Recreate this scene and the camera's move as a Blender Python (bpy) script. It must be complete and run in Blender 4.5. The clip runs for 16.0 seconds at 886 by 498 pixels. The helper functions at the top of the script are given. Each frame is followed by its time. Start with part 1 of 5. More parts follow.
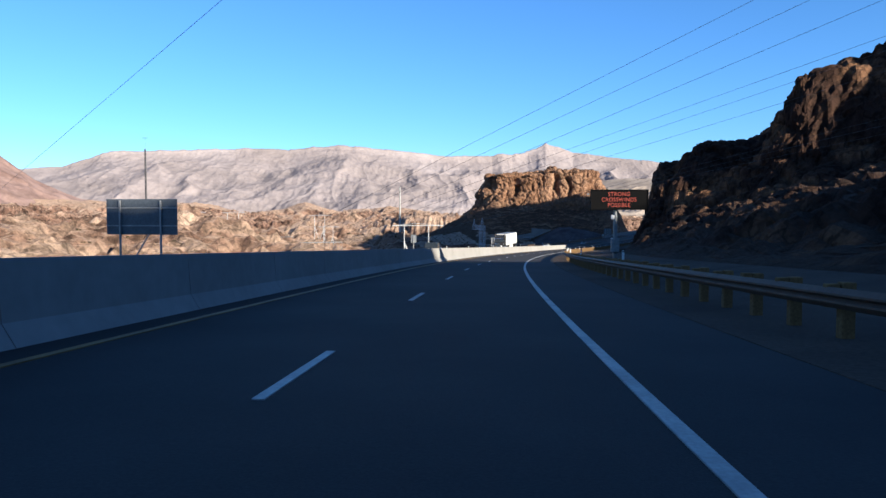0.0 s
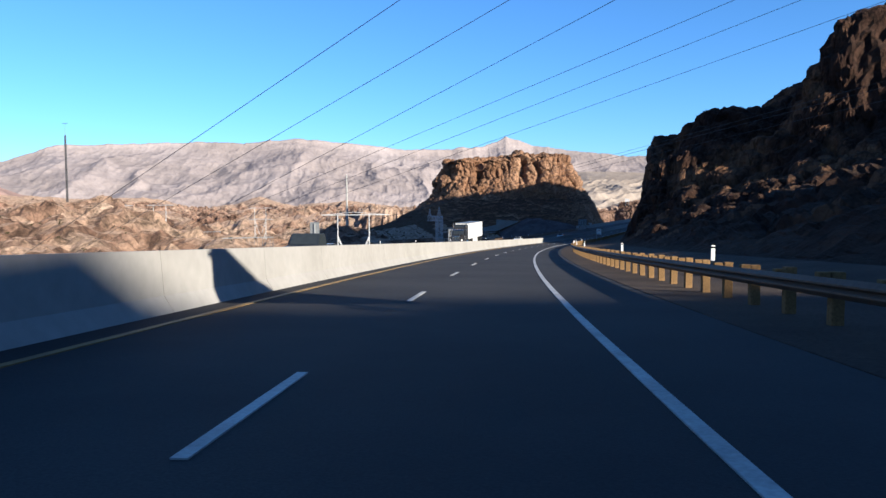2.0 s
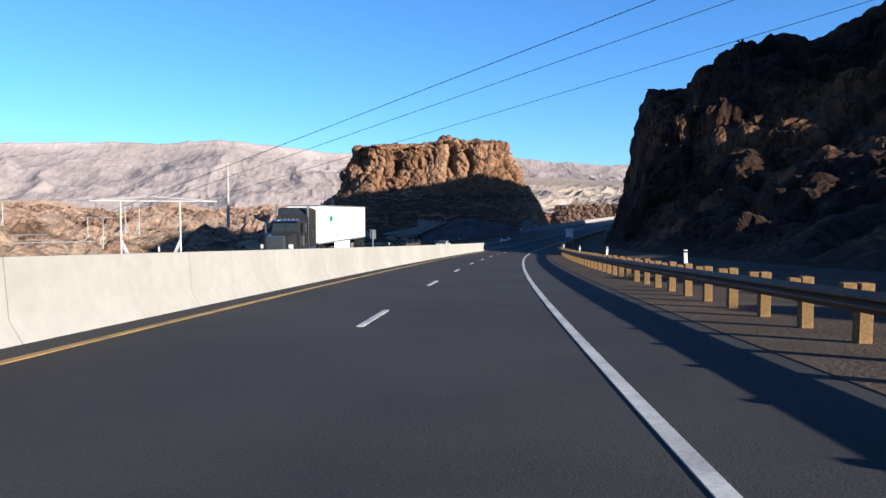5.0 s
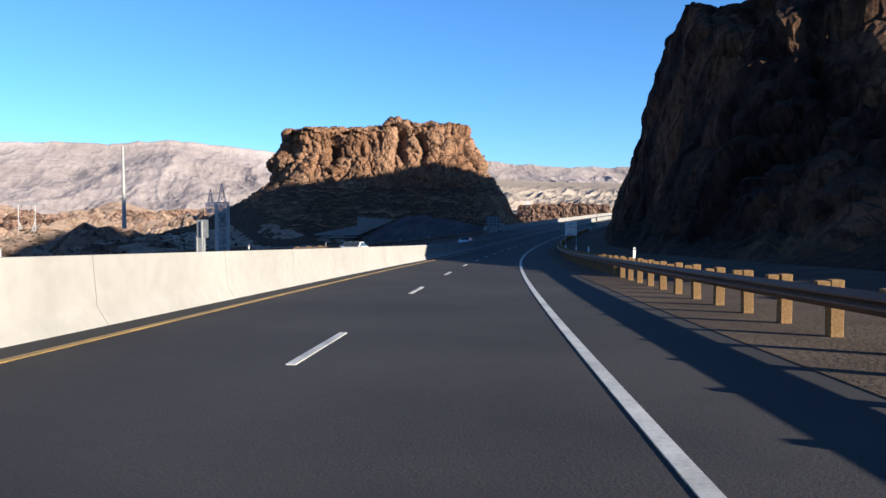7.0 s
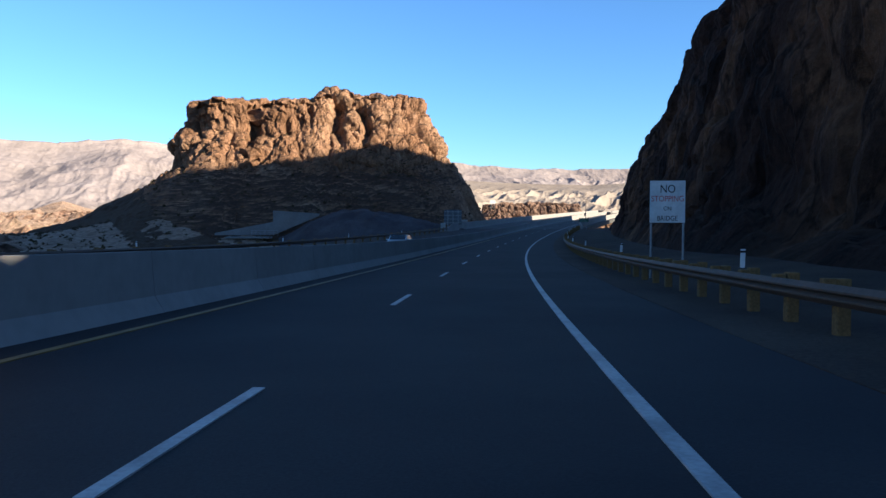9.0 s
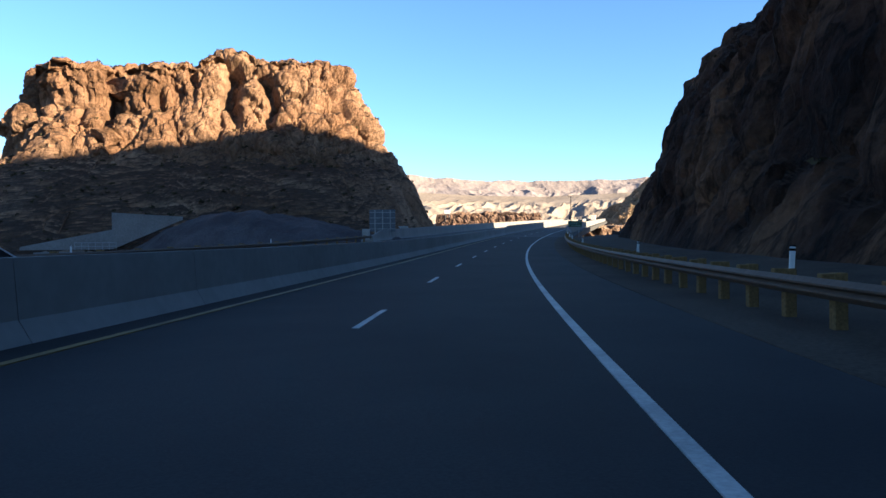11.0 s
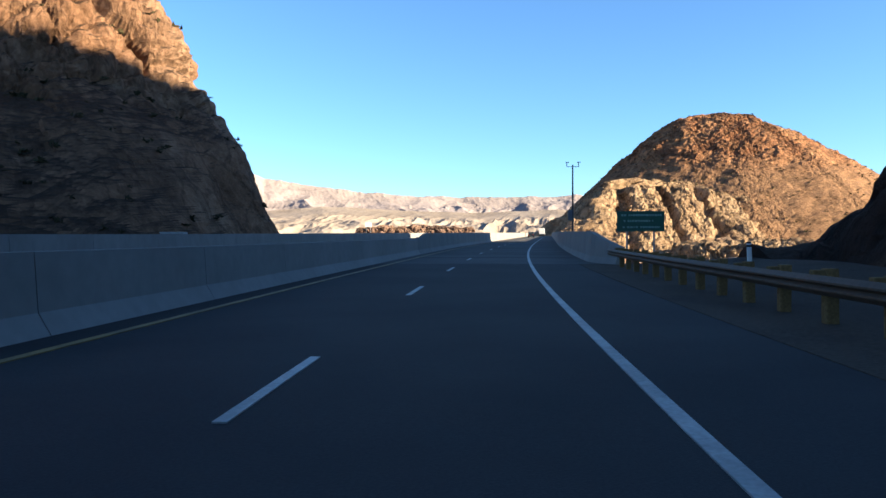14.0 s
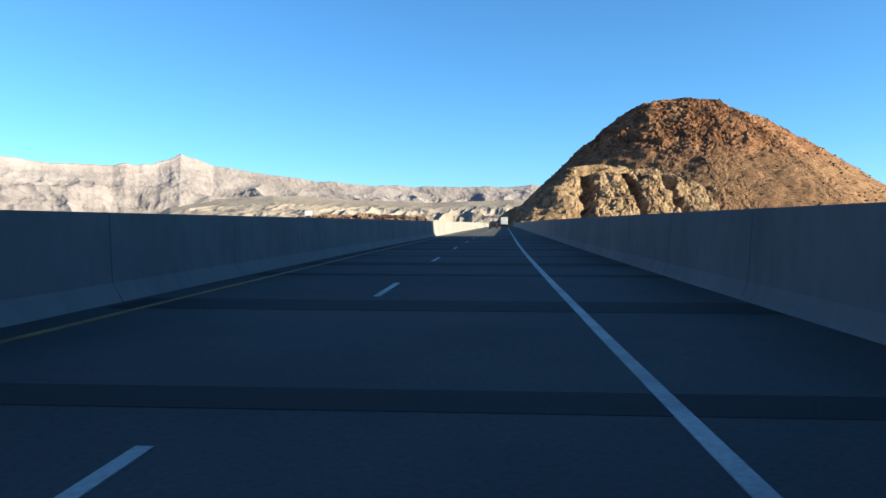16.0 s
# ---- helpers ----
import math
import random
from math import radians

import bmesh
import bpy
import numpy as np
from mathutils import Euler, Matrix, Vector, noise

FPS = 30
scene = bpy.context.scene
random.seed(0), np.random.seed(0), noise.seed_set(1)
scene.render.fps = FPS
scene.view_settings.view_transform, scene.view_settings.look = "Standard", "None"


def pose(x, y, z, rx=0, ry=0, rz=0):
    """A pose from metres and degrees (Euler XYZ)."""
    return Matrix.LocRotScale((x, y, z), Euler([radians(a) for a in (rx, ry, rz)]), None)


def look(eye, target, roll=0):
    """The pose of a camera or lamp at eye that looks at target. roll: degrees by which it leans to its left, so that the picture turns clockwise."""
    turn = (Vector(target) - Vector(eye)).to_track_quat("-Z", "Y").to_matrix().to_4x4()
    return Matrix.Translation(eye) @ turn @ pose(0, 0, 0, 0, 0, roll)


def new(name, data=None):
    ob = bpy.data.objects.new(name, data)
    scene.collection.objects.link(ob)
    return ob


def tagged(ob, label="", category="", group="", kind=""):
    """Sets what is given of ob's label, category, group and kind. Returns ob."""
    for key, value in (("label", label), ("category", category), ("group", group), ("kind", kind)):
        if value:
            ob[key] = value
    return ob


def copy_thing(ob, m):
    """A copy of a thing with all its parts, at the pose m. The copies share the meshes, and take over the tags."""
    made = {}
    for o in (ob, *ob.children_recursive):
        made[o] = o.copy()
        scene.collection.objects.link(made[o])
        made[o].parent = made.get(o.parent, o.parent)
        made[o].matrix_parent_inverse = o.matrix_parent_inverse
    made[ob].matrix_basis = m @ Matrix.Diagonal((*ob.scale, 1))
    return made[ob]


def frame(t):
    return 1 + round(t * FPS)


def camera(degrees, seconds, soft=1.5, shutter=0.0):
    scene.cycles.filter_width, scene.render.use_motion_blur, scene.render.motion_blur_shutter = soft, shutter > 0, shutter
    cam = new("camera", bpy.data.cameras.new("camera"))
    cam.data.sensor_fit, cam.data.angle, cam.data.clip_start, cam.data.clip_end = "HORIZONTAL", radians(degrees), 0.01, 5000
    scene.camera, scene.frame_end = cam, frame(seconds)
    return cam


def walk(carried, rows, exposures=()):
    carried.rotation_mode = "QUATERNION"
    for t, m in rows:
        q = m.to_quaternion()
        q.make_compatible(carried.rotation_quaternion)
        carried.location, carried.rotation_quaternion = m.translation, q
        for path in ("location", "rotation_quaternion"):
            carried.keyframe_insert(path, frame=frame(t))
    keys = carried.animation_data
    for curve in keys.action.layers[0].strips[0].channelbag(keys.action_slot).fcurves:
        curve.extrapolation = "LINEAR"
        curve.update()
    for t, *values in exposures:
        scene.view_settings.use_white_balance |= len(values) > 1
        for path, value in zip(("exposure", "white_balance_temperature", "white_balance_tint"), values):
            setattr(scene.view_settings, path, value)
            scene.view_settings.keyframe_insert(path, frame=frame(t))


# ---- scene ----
from mathutils.bvhtree import BVHTree

EYE = 1.4
cam = camera(62.7, 16.0, soft=1.5)
# seconds, place (z above the first eye), yaw, pitch, roll
PATH = [
    (0, 0.00, 0.00, 0.00, 0.00, -2.91, -0.06),
    (0.5, 0.79, 12.58, -0.60, -0.51, -3.38, -0.26),
    (1, 1.72, 25.21, -1.21, -1.24, -3.20, -0.31),
    (1.5, 2.82, 37.87, -1.81, -2.04, -3.04, -0.09),
    (2, 4.13, 50.56, -2.41, -3.09, -3.34, 0.31),
    (2.5, 5.72, 63.28, -3.01, -4.43, -3.27, 0.13),
    (3, 7.57, 76.01, -3.61, -5.46, -3.04, 0.01),
    (3.5, 9.64, 88.76, -4.21, -6.34, -2.97, 0.05),
    (4, 11.90, 101.53, -4.80, -7.15, -3.06, 0.00),
    (4.5, 14.34, 114.32, -5.38, -7.90, -2.97, 0.00),
    (5, 16.97, 127.11, -5.97, -8.62, -2.89, 0.00),
    (5.5, 19.78, 139.92, -6.54, -9.37, -2.80, 0.00),
    (6, 22.77, 152.72, -7.11, -10.17, -2.82, 0.06),
    (6.5, 25.95, 165.53, -7.67, -11.04, -2.62, 0.04),
    (7, 29.32, 178.34, -8.22, -11.72, -2.68, 0.08),
    (7.5, 32.83, 191.15, -8.76, -12.31, -2.46, 0.03),
    (8, 36.50, 203.96, -9.29, -12.98, -3.03, -0.21),
    (8.5, 40.34, 216.74, -9.80, -13.76, -3.00, -0.15),
    (9, 44.36, 229.45, -10.28, -14.60, -2.52, 0.00),
    (9.5, 48.57, 242.08, -10.73, -15.49, -2.26, 0.00),
    (10, 52.95, 254.64, -11.13, -16.40, -1.99, 0.00),
    (10.5, 57.51, 267.11, -11.48, -17.27, -1.72, 0.00),
    (11, 62.25, 279.51, -11.75, -18.05, -1.52, 0.39),
    (11.5, 67.16, 291.82, -11.96, -18.76, -1.45, 0.15),
    (12, 72.22, 304.05, -12.10, -19.52, -1.38, 0.02),
    (12.5, 77.46, 316.20, -12.18, -20.44, -1.59, -0.06),
    (13, 82.90, 328.26, -12.21, -21.43, -0.89, 0.04),
    (13.5, 88.55, 340.21, -12.17, -22.53, -0.71, 0.21),
    (14, 94.42, 352.07, -12.08, -23.47, -0.27, 0.02),
    (14.5, 100.47, 363.83, -11.94, -24.28, -0.03, 0.19),
    (15, 106.70, 375.49, -11.77, -25.30, -0.47, 0.08),
    (15.5, 113.13, 387.04, -11.56, -26.24, 0.04, -0.39),
    (16, 119.73, 398.50, -11.32, -26.94, -1.05, -0.15),
]
walk(cam, [(t, pose(x, y, z + EYE, 90 + pitch, roll, yaw)) for t, x, y, z, yaw, pitch, roll in PATH],
     [(0, 1.82, 5000, 6), (3.5, 1.82, 4950, 6), (7, 1.88, 5050, 6), (8.5, 2.02, 5250, 6), (11, 2.55, 5950, 6), (13.5, 2.55, 6000, 6), (14.5, 2.38, 5650, 1), (15.5, 2.14, 5350, -4), (16, 2.06, 5250, -5)])

# ---- light ----
SUN_DIR = Vector((0.70, -0.71, 0.297)).normalized()      # towards the sun: low, to the right and behind
world = bpy.data.worlds.new("world")
scene.world = world
world.use_nodes = True
wn = world.node_tree.nodes
sky = wn.new("ShaderNodeTexSky")
sky.sky_type, sky.sun_disc = "NISHITA", False
sky.sun_elevation = math.asin(SUN_DIR.z)
sky.sun_rotation = math.atan2(SUN_DIR.x, SUN_DIR.y)
sky.air_density, sky.dust_density, sky.ozone_density, sky.altitude = 1.0, 0.4, 4.5, 900
wn["Background"].inputs["Strength"].default_value = 0.05
world.node_tree.links.new(sky.outputs["Color"], wn["Background"].inputs["Color"])
sun = new("sun", bpy.data.lights.new("sun", "SUN"))
sun.data.energy, sun.data.angle, sun.data.color = 5.0, radians(0.53), (1.0, 0.75, 0.48)
sun.matrix_world = look((0, 0, 300), Vector((0, 0, 300)) - SUN_DIR)


# ---- materials ----
def material(name, rough=0.9, metal=0.0):
    m = bpy.data.materials.new(name)
    m.use_nodes = True
    b = m.node_tree.nodes["Principled BSDF"]
    b.inputs["Roughness"].default_value, b.inputs["Metallic"].default_value = rough, metal
    b.inputs["Specular IOR Level"].default_value = 0.12 if rough > 0.8 else 0.4      # dusty surfaces hardly shine
    return m, m.node_tree.nodes, m.node_tree.links, b


def noise_node(n, l, scale, detail=6, stretch=(1, 1, 1), source="Object", rough=0.55):
    tc, mp, t = n.new("ShaderNodeTexCoord"), n.new("ShaderNodeMapping"), n.new("ShaderNodeTexNoise")
    mp.inputs["Scale"].default_value = stretch
    l.new(tc.outputs[source], mp.inputs["Vector"])
    l.new(mp.outputs["Vector"], t.inputs["Vector"])
    t.inputs["Scale"].default_value, t.inputs["Detail"].default_value, t.inputs["Roughness"].default_value = scale, detail, rough
    return t


def ramp(n, l, source, stops):
    r = n.new("ShaderNodeValToRGB")
    while len(r.color_ramp.elements) < len(stops):
        r.color_ramp.elements.new(0.5)
    for e, (p, c) in zip(r.color_ramp.elements, stops):
        e.position, e.color = p, (*c, 1)
    l.new(source, r.inputs["Fac"])
    return r


def mix(n, l, kind, fac, a, b):
    m = n.new("ShaderNodeMix")
    m.data_type, m.blend_type = "RGBA", kind
    for k, v in ((0, fac), (6, a), (7, b)):
        if isinstance(v, (int, float)):
            m.inputs[k].default_value = v
        elif isinstance(v, tuple):
            m.inputs[k].default_value = (*v, 1)
        else:
            l.new(v, m.inputs[k])
    return m.outputs[2]


def bumped(n, l, b, height, strength, distance):
    k = n.new("ShaderNodeBump")
    k.inputs["Strength"].default_value, k.inputs["Distance"].default_value = strength, distance
    l.new(height, k.inputs["Height"])
    l.new(k.outputs["Normal"], b.inputs["Normal"])


def grained(name, stops, scale, fine, bump=0.3, dist=0.02, rough=0.9, metal=0.0, stretch=(1, 1, 1), dirt=0.5):
    """A surface whose colour varies at two scales, with a fine relief."""
    m, n, l, b = material(name, rough, metal)
    big, small = noise_node(n, l, scale, 5, stretch), noise_node(n, l, fine, 8, stretch)
    c = ramp(n, l, big.outputs["Fac"], stops)
    d = ramp(n, l, small.outputs["Fac"], [(0.3, (1 - dirt,) * 3), (0.7, (1.0, 1.0, 1.0))])
    l.new(mix(n, l, "MULTIPLY", 1.0, c.outputs["Color"], d.outputs["Color"]), b.inputs["Base Color"])
    if bump:
        bumped(n, l, b, small.outputs["Fac"], bump, dist)
    return m


def rock(name, stops, size, crack=0.6, slope=None, bump=1.0, joints=0.7, grain=0.5, flat=0.55, beds=None):
    """Weathered rock: bands of colour, dark cracks that run down, gravel on what lies flat."""
    m, n, l, b = material(name, 0.95)
    big = noise_node(n, l, 1.0 / size, 6)
    mid = noise_node(n, l, 4.0 / size, 8, (1, 1, 0.45), rough=0.65)
    fine = noise_node(n, l, 22.0 / size, 8, rough=0.7)
    c = ramp(n, l, big.outputs["Fac"], stops).outputs["Color"]
    k = ramp(n, l, mid.outputs["Fac"], [(0.36, (1 - crack,) * 3), (0.55, (1.0, 1.0, 1.0))])
    c = mix(n, l, "MULTIPLY", 1.0, c, k.outputs["Color"])
    f = ramp(n, l, fine.outputs["Fac"], [(0.32, (1 - grain,) * 3), (0.62, (1.0, 1.0, 1.0))])
    c = mix(n, l, "MULTIPLY", 1.0, c, f.outputs["Color"])
    if joints:
        # dark joints between blocks, bent by the noise
        v, add, tc, mp = n.new("ShaderNodeTexVoronoi"), n.new("ShaderNodeVectorMath"), n.new("ShaderNodeTexCoord"), n.new("ShaderNodeMapping")
        mp.inputs["Scale"].default_value = (1, 1, 0.6)
        sc = n.new("ShaderNodeVectorMath")
        sc.operation, add.operation = "SCALE", "ADD"
        sc.inputs["Scale"].default_value = size * 0.5
        l.new(mid.outputs["Color"], sc.inputs[0])
        l.new(tc.outputs["Object"], add.inputs[0])
        l.new(sc.outputs[0], add.inputs[1])
        l.new(add.outputs[0], mp.inputs["Vector"])
        l.new(mp.outputs["Vector"], v.inputs["Vector"])
        v.feature = "DISTANCE_TO_EDGE"
        v.inputs["Scale"].default_value = 3.2 / size
        j = ramp(n, l, v.outputs["Distance"], [(0.0, (1 - joints,) * 3), (0.07, (1.0, 1.0, 1.0))])
        c = mix(n, l, "MULTIPLY", 1.0, c, j.outputs["Color"])
    if beds:
        # a paler bed of rock low down, its edge broken by the noise
        pale, low, high = beds
        tb, sb, wob, mr = n.new("ShaderNodeTexCoord"), n.new("ShaderNodeSeparateXYZ"), n.new("ShaderNodeMath"), n.new("ShaderNodeMapRange")
        l.new(tb.outputs["Object"], sb.inputs["Vector"])
        wob.operation = "MULTIPLY_ADD"
        wob.inputs[1].default_value = size * 1.2
        l.new(big.outputs["Fac"], wob.inputs[0])
        l.new(sb.outputs["Z"], wob.inputs[2])
        mr.inputs["From Min"].default_value, mr.inputs["From Max"].default_value = low, high
        l.new(wob.outputs[0], mr.inputs["Value"])
        pb = mix(n, l, "MULTIPLY", 1.0, pale, f.outputs["Color"])
        c = mix(n, l, "MIX", mr.outputs[0], mix(n, l, "MULTIPLY", 1.0, pb, k.outputs["Color"]), c)
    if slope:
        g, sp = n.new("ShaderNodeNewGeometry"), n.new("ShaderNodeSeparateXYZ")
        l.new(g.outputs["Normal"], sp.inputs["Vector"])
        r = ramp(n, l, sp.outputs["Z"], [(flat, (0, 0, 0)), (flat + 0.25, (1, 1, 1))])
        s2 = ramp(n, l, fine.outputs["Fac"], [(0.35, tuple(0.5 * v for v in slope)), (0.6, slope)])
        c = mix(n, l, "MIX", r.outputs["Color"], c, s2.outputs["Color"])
    l.new(c, b.inputs["Base Color"])
    h = n.new("ShaderNodeMath")
    h.operation = "ADD"
    l.new(mid.outputs["Fac"], h.inputs[0])
    l.new(fine.outputs["Fac"], h.inputs[1])
    bumped(n, l, b, h.outputs[0], bump, size * 0.05)
    return m


def gloss(name, colour, rough=0.25, metal=0.0):
    """Clean coated paint or glass, with a faint film of dust."""
    m, n, l, b = material(name, rough, metal)
    t = noise_node(n, l, 3.0, 4)
    c = ramp(n, l, t.outputs["Fac"], [(0.35, tuple(0.9 * v for v in colour)), (0.7, tuple(min(1, v * 1.05 + 0.004) for v in colour))])
    l.new(c.outputs["Color"], b.inputs["Base Color"])
    return m


def plain(name, colour, rough=0.6, metal=0.0, dirt=0.35, fine=9.0):
    dark = tuple(0.8 * v for v in colour)
    return grained(name, [(0.35, dark), (0.65, colour)], fine / 6, fine, 0.15, 0.004, rough, metal, dirt=dirt)


GREY_GRAVEL = grained("grey_gravel", [(0.35, (0.061, 0.051, 0.053)), (0.65, (0.099, 0.086, 0.087))], 0.2, 6, 0.8, 0.08, 0.95, dirt=0.5)
ASPHALT = grained("asphalt", [(0.35, (0.030, 0.030, 0.032)), (0.65, (0.045, 0.044, 0.044))], 0.25, 40, 0.5, 0.01, 0.85, stretch=(1, 1, 1), dirt=0.35)
CONCRETE = grained("barrier_concrete", [(0.3, (0.218, 0.211, 0.197)), (0.7, (0.268, 0.261, 0.248))], 0.25, 3, 0.15, 0.006, 0.9, dirt=0.12)
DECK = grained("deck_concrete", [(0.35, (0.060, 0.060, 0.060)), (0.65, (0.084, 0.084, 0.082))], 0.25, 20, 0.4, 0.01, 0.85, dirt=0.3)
BRIDGE_CONCRETE = grained("bridge_concrete", [(0.3, (0.178, 0.174, 0.166)), (0.7, (0.228, 0.220, 0.208))], 0.5, 3, 0.25, 0.01, 0.9, stretch=(0.7, 0.7, 0.4), dirt=0.17)
GRAVEL = grained("gravel", [(0.35, (0.055, 0.042, 0.033)), (0.65, (0.091, 0.070, 0.052))], 0.3, 14, 0.8, 0.05, 0.95, dirt=0.5)
WHITE_LINE = grained("white_road_paint", [(0.35, (0.272, 0.272, 0.264)), (0.6, (0.425, 0.425, 0.408))], 1.2, 20, 0.2, 0.004, 0.6, dirt=0.3)
YELLOW_LINE = grained("yellow_road_paint", [(0.35, (0.160, 0.104, 0.032)), (0.6, (0.272, 0.176, 0.048))], 1.2, 20, 0.2, 0.004, 0.6, dirt=0.3)
PATCHED = grained("recast_concrete", [(0.3, (0.211, 0.205, 0.192)), (0.7, (0.275, 0.269, 0.250))], 0.25, 3, 0.15, 0.006, 0.9, dirt=0.15)
DECK_BAND = grained("dark_deck_band", [(0.35, (0.032, 0.032, 0.032)), (0.65, (0.043, 0.043, 0.042))], 0.25, 30, 0.4, 0.01, 0.85, dirt=0.3)
OLD_CONCRETE = grained("stained_concrete", [(0.3, (0.161, 0.155, 0.151)), (0.7, (0.227, 0.221, 0.213))], 0.3, 4, 0.25, 0.01, 0.9, dirt=0.3)
STEEL = plain("galvanised_steel", (0.310, 0.316, 0.322), 0.5, 0.25)
# brightened above STEEL so the gantry, in shade here, reads as sunlit
BRIGHTENED_STEEL = plain("brightened_galvanised_steel", (0.465, 0.473, 0.480), 0.6, 0.1)
RUST_STEEL = plain("weathered_steel_rail", (0.112, 0.070, 0.045), 0.7, 0.3)
WOOD = plain("treated_timber", (0.217, 0.136, 0.060), 0.9, 0.0, 0.5, 20)
BLACK = plain("black_paint", (0.008, 0.008, 0.009), 0.85)
WHITE = plain("white_paint", (0.643, 0.643, 0.636), 0.5, 0, 0.15)
GREY_PAINT = plain("grey_sheet_metal", (0.205, 0.217, 0.229), 0.5, 0.3)
GREEN = plain("green_sign_sheet", (0.008, 0.072, 0.048), 0.4, 0, 0.2)
RED_PAINT = plain("red_lettering", (0.5, 0.03, 0.03), 0.5)
GLASS = gloss("dark_car_glass", (0.02, 0.025, 0.03), 0.06)
TYRE = plain("tyre_rubber", (0.02, 0.02, 0.02), 0.9)
CHROME = gloss("chrome", (0.595, 0.595, 0.595), 0.15, 1.0)
# scree tone on the slopes, darkened further to carry the foot's shade
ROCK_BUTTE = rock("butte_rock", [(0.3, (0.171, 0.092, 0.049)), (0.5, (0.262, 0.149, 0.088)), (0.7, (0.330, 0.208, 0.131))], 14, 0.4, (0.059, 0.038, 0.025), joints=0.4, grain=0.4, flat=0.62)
# dark colours that stand for the shadow lying on the ramp
SHADED_SCREE = rock("scree", [(0.3, (0.045, 0.030, 0.020)), (0.5, (0.075, 0.050, 0.034)), (0.72, (0.115, 0.08, 0.055))], 5, 0.5, (0.085, 0.058, 0.038), joints=0.5)
# colours far darker than the rock's own: its deep shade is painted in
SHADED_CLIFF = rock("shaded_cliff_rock", [(0.3, (0.028, 0.015, 0.012)), (0.5, (0.049, 0.027, 0.018)), (0.63, (0.171, 0.094, 0.051))], 14, 0.6, (0.052, 0.034, 0.023), flat=0.72)
ROCK_HILL = rock("hill_rock", [(0.3, (0.170, 0.072, 0.036)), (0.5, (0.273, 0.128, 0.061)), (0.72, (0.348, 0.195, 0.102))], 30, 0.6, (0.200, 0.112, 0.060), flat=0.68, beds=((0.265, 0.155, 0.084), 70, 98))
ROCK_MID = rock("brown_hill_rock", [(0.3, (0.128, 0.074, 0.053)), (0.46, (0.232, 0.143, 0.101)), (0.58, (0.329, 0.217, 0.158)), (0.72, (0.415, 0.310, 0.227))], 48, 0.7, (0.378, 0.273, 0.195), flat=0.72)
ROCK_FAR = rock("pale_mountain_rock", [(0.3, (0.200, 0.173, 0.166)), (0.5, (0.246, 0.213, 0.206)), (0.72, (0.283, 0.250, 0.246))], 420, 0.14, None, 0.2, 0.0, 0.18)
BADLANDS = rock("tan_badlands", [(0.3, (0.210, 0.175, 0.143)), (0.5, (0.249, 0.211, 0.175)), (0.72, (0.287, 0.246, 0.208))], 300, 0.15, None, 0.2, 0.0, 0.2)
ROCK_CANYON = rock("canyon_rock", [(0.3, (0.12, 0.072, 0.053)), (0.5, (0.19, 0.122, 0.09)), (0.72, (0.26, 0.178, 0.135))], 10, 0.6, (0.24, 0.16, 0.11), joints=0.6)
ROCK_CRAG = rock("pale_crag_rock", [(0.3, (0.239, 0.155, 0.091)), (0.5, (0.330, 0.225, 0.134)), (0.72, (0.393, 0.287, 0.182))], 25, 0.5, (0.239, 0.155, 0.085))
DESERT = rock("desert_ground", [(0.3, (0.128, 0.077, 0.053)), (0.46, (0.244, 0.155, 0.107)), (0.56, (0.378, 0.267, 0.189)), (0.72, (0.451, 0.341, 0.252))], 34, 0.7, (0.403, 0.291, 0.208), joints=0.5, flat=0.8)


# ---- building helpers ----
def mesh_ob(name, bm, mat, parent=None, label="", smooth=False):
    me = bpy.data.meshes.new(name)
    bm.normal_update()
    bm.to_mesh(me)
    bm.free()
    for mm in (mat if isinstance(mat, (list, tuple)) else [mat]):
        me.materials.append(mm)
    if smooth:
        me.shade_smooth()
    ob = new(name, me)
    if parent:
        ob.parent = parent
    if label:
        ob["label"] = label
    return ob


def part(name, bm, mat, parent, label=""):
    return mesh_ob(name, bm, mat, parent, label)


def grid_ob(name, verts, nu, nv, mat, parent=None, smooth=False, closed=False):
    """A sheet of nu x nv points, row by row."""
    v = np.asarray(verts, dtype=float).reshape(-1, 3)
    i, j = np.meshgrid(np.arange(nu - (0 if closed else 1)), np.arange(nv - 1), indexing="ij")
    a, b = i * nv + j, ((i + 1) % nu) * nv + j
    faces = np.stack([a, b, b + 1, a + 1], -1).reshape(-1, 4)
    me = bpy.data.meshes.new(name)
    me.from_pydata(v.tolist(), [], faces.tolist())
    me.materials.append(mat)
    if smooth:
        me.shade_smooth()
    me.update()
    ob = new(name, me)
    if parent:
        ob.parent = parent
    return ob


def box(bm, size, at=(0, 0, 0), rot=(0, 0, 0), bevel=0.0):
    m = pose(*at, *rot) @ Matrix.Diagonal((*size, 1))
    g = bmesh.ops.create_cube(bm, size=1, matrix=m)
    if bevel:
        vs = set(g["verts"])
        es = [e for e in bm.edges if e.verts[0] in vs and e.verts[1] in vs]
        bmesh.ops.bevel(bm, geom=es, offset=bevel, segments=1, affect="EDGES")
    return bm


def rod(bm, a, b, r, r2=None, seg=8):
    a, b = Vector(a), Vector(b)
    d = b - a
    m = Matrix.Translation((a + b) / 2) @ d.to_track_quat("Z", "Y").to_matrix().to_4x4()
    bmesh.ops.create_cone(bm, cap_ends=True, segments=seg, radius1=r, radius2=r if r2 is None else r2, depth=d.length, matrix=m)
    return bm


def B():
    return bmesh.new()


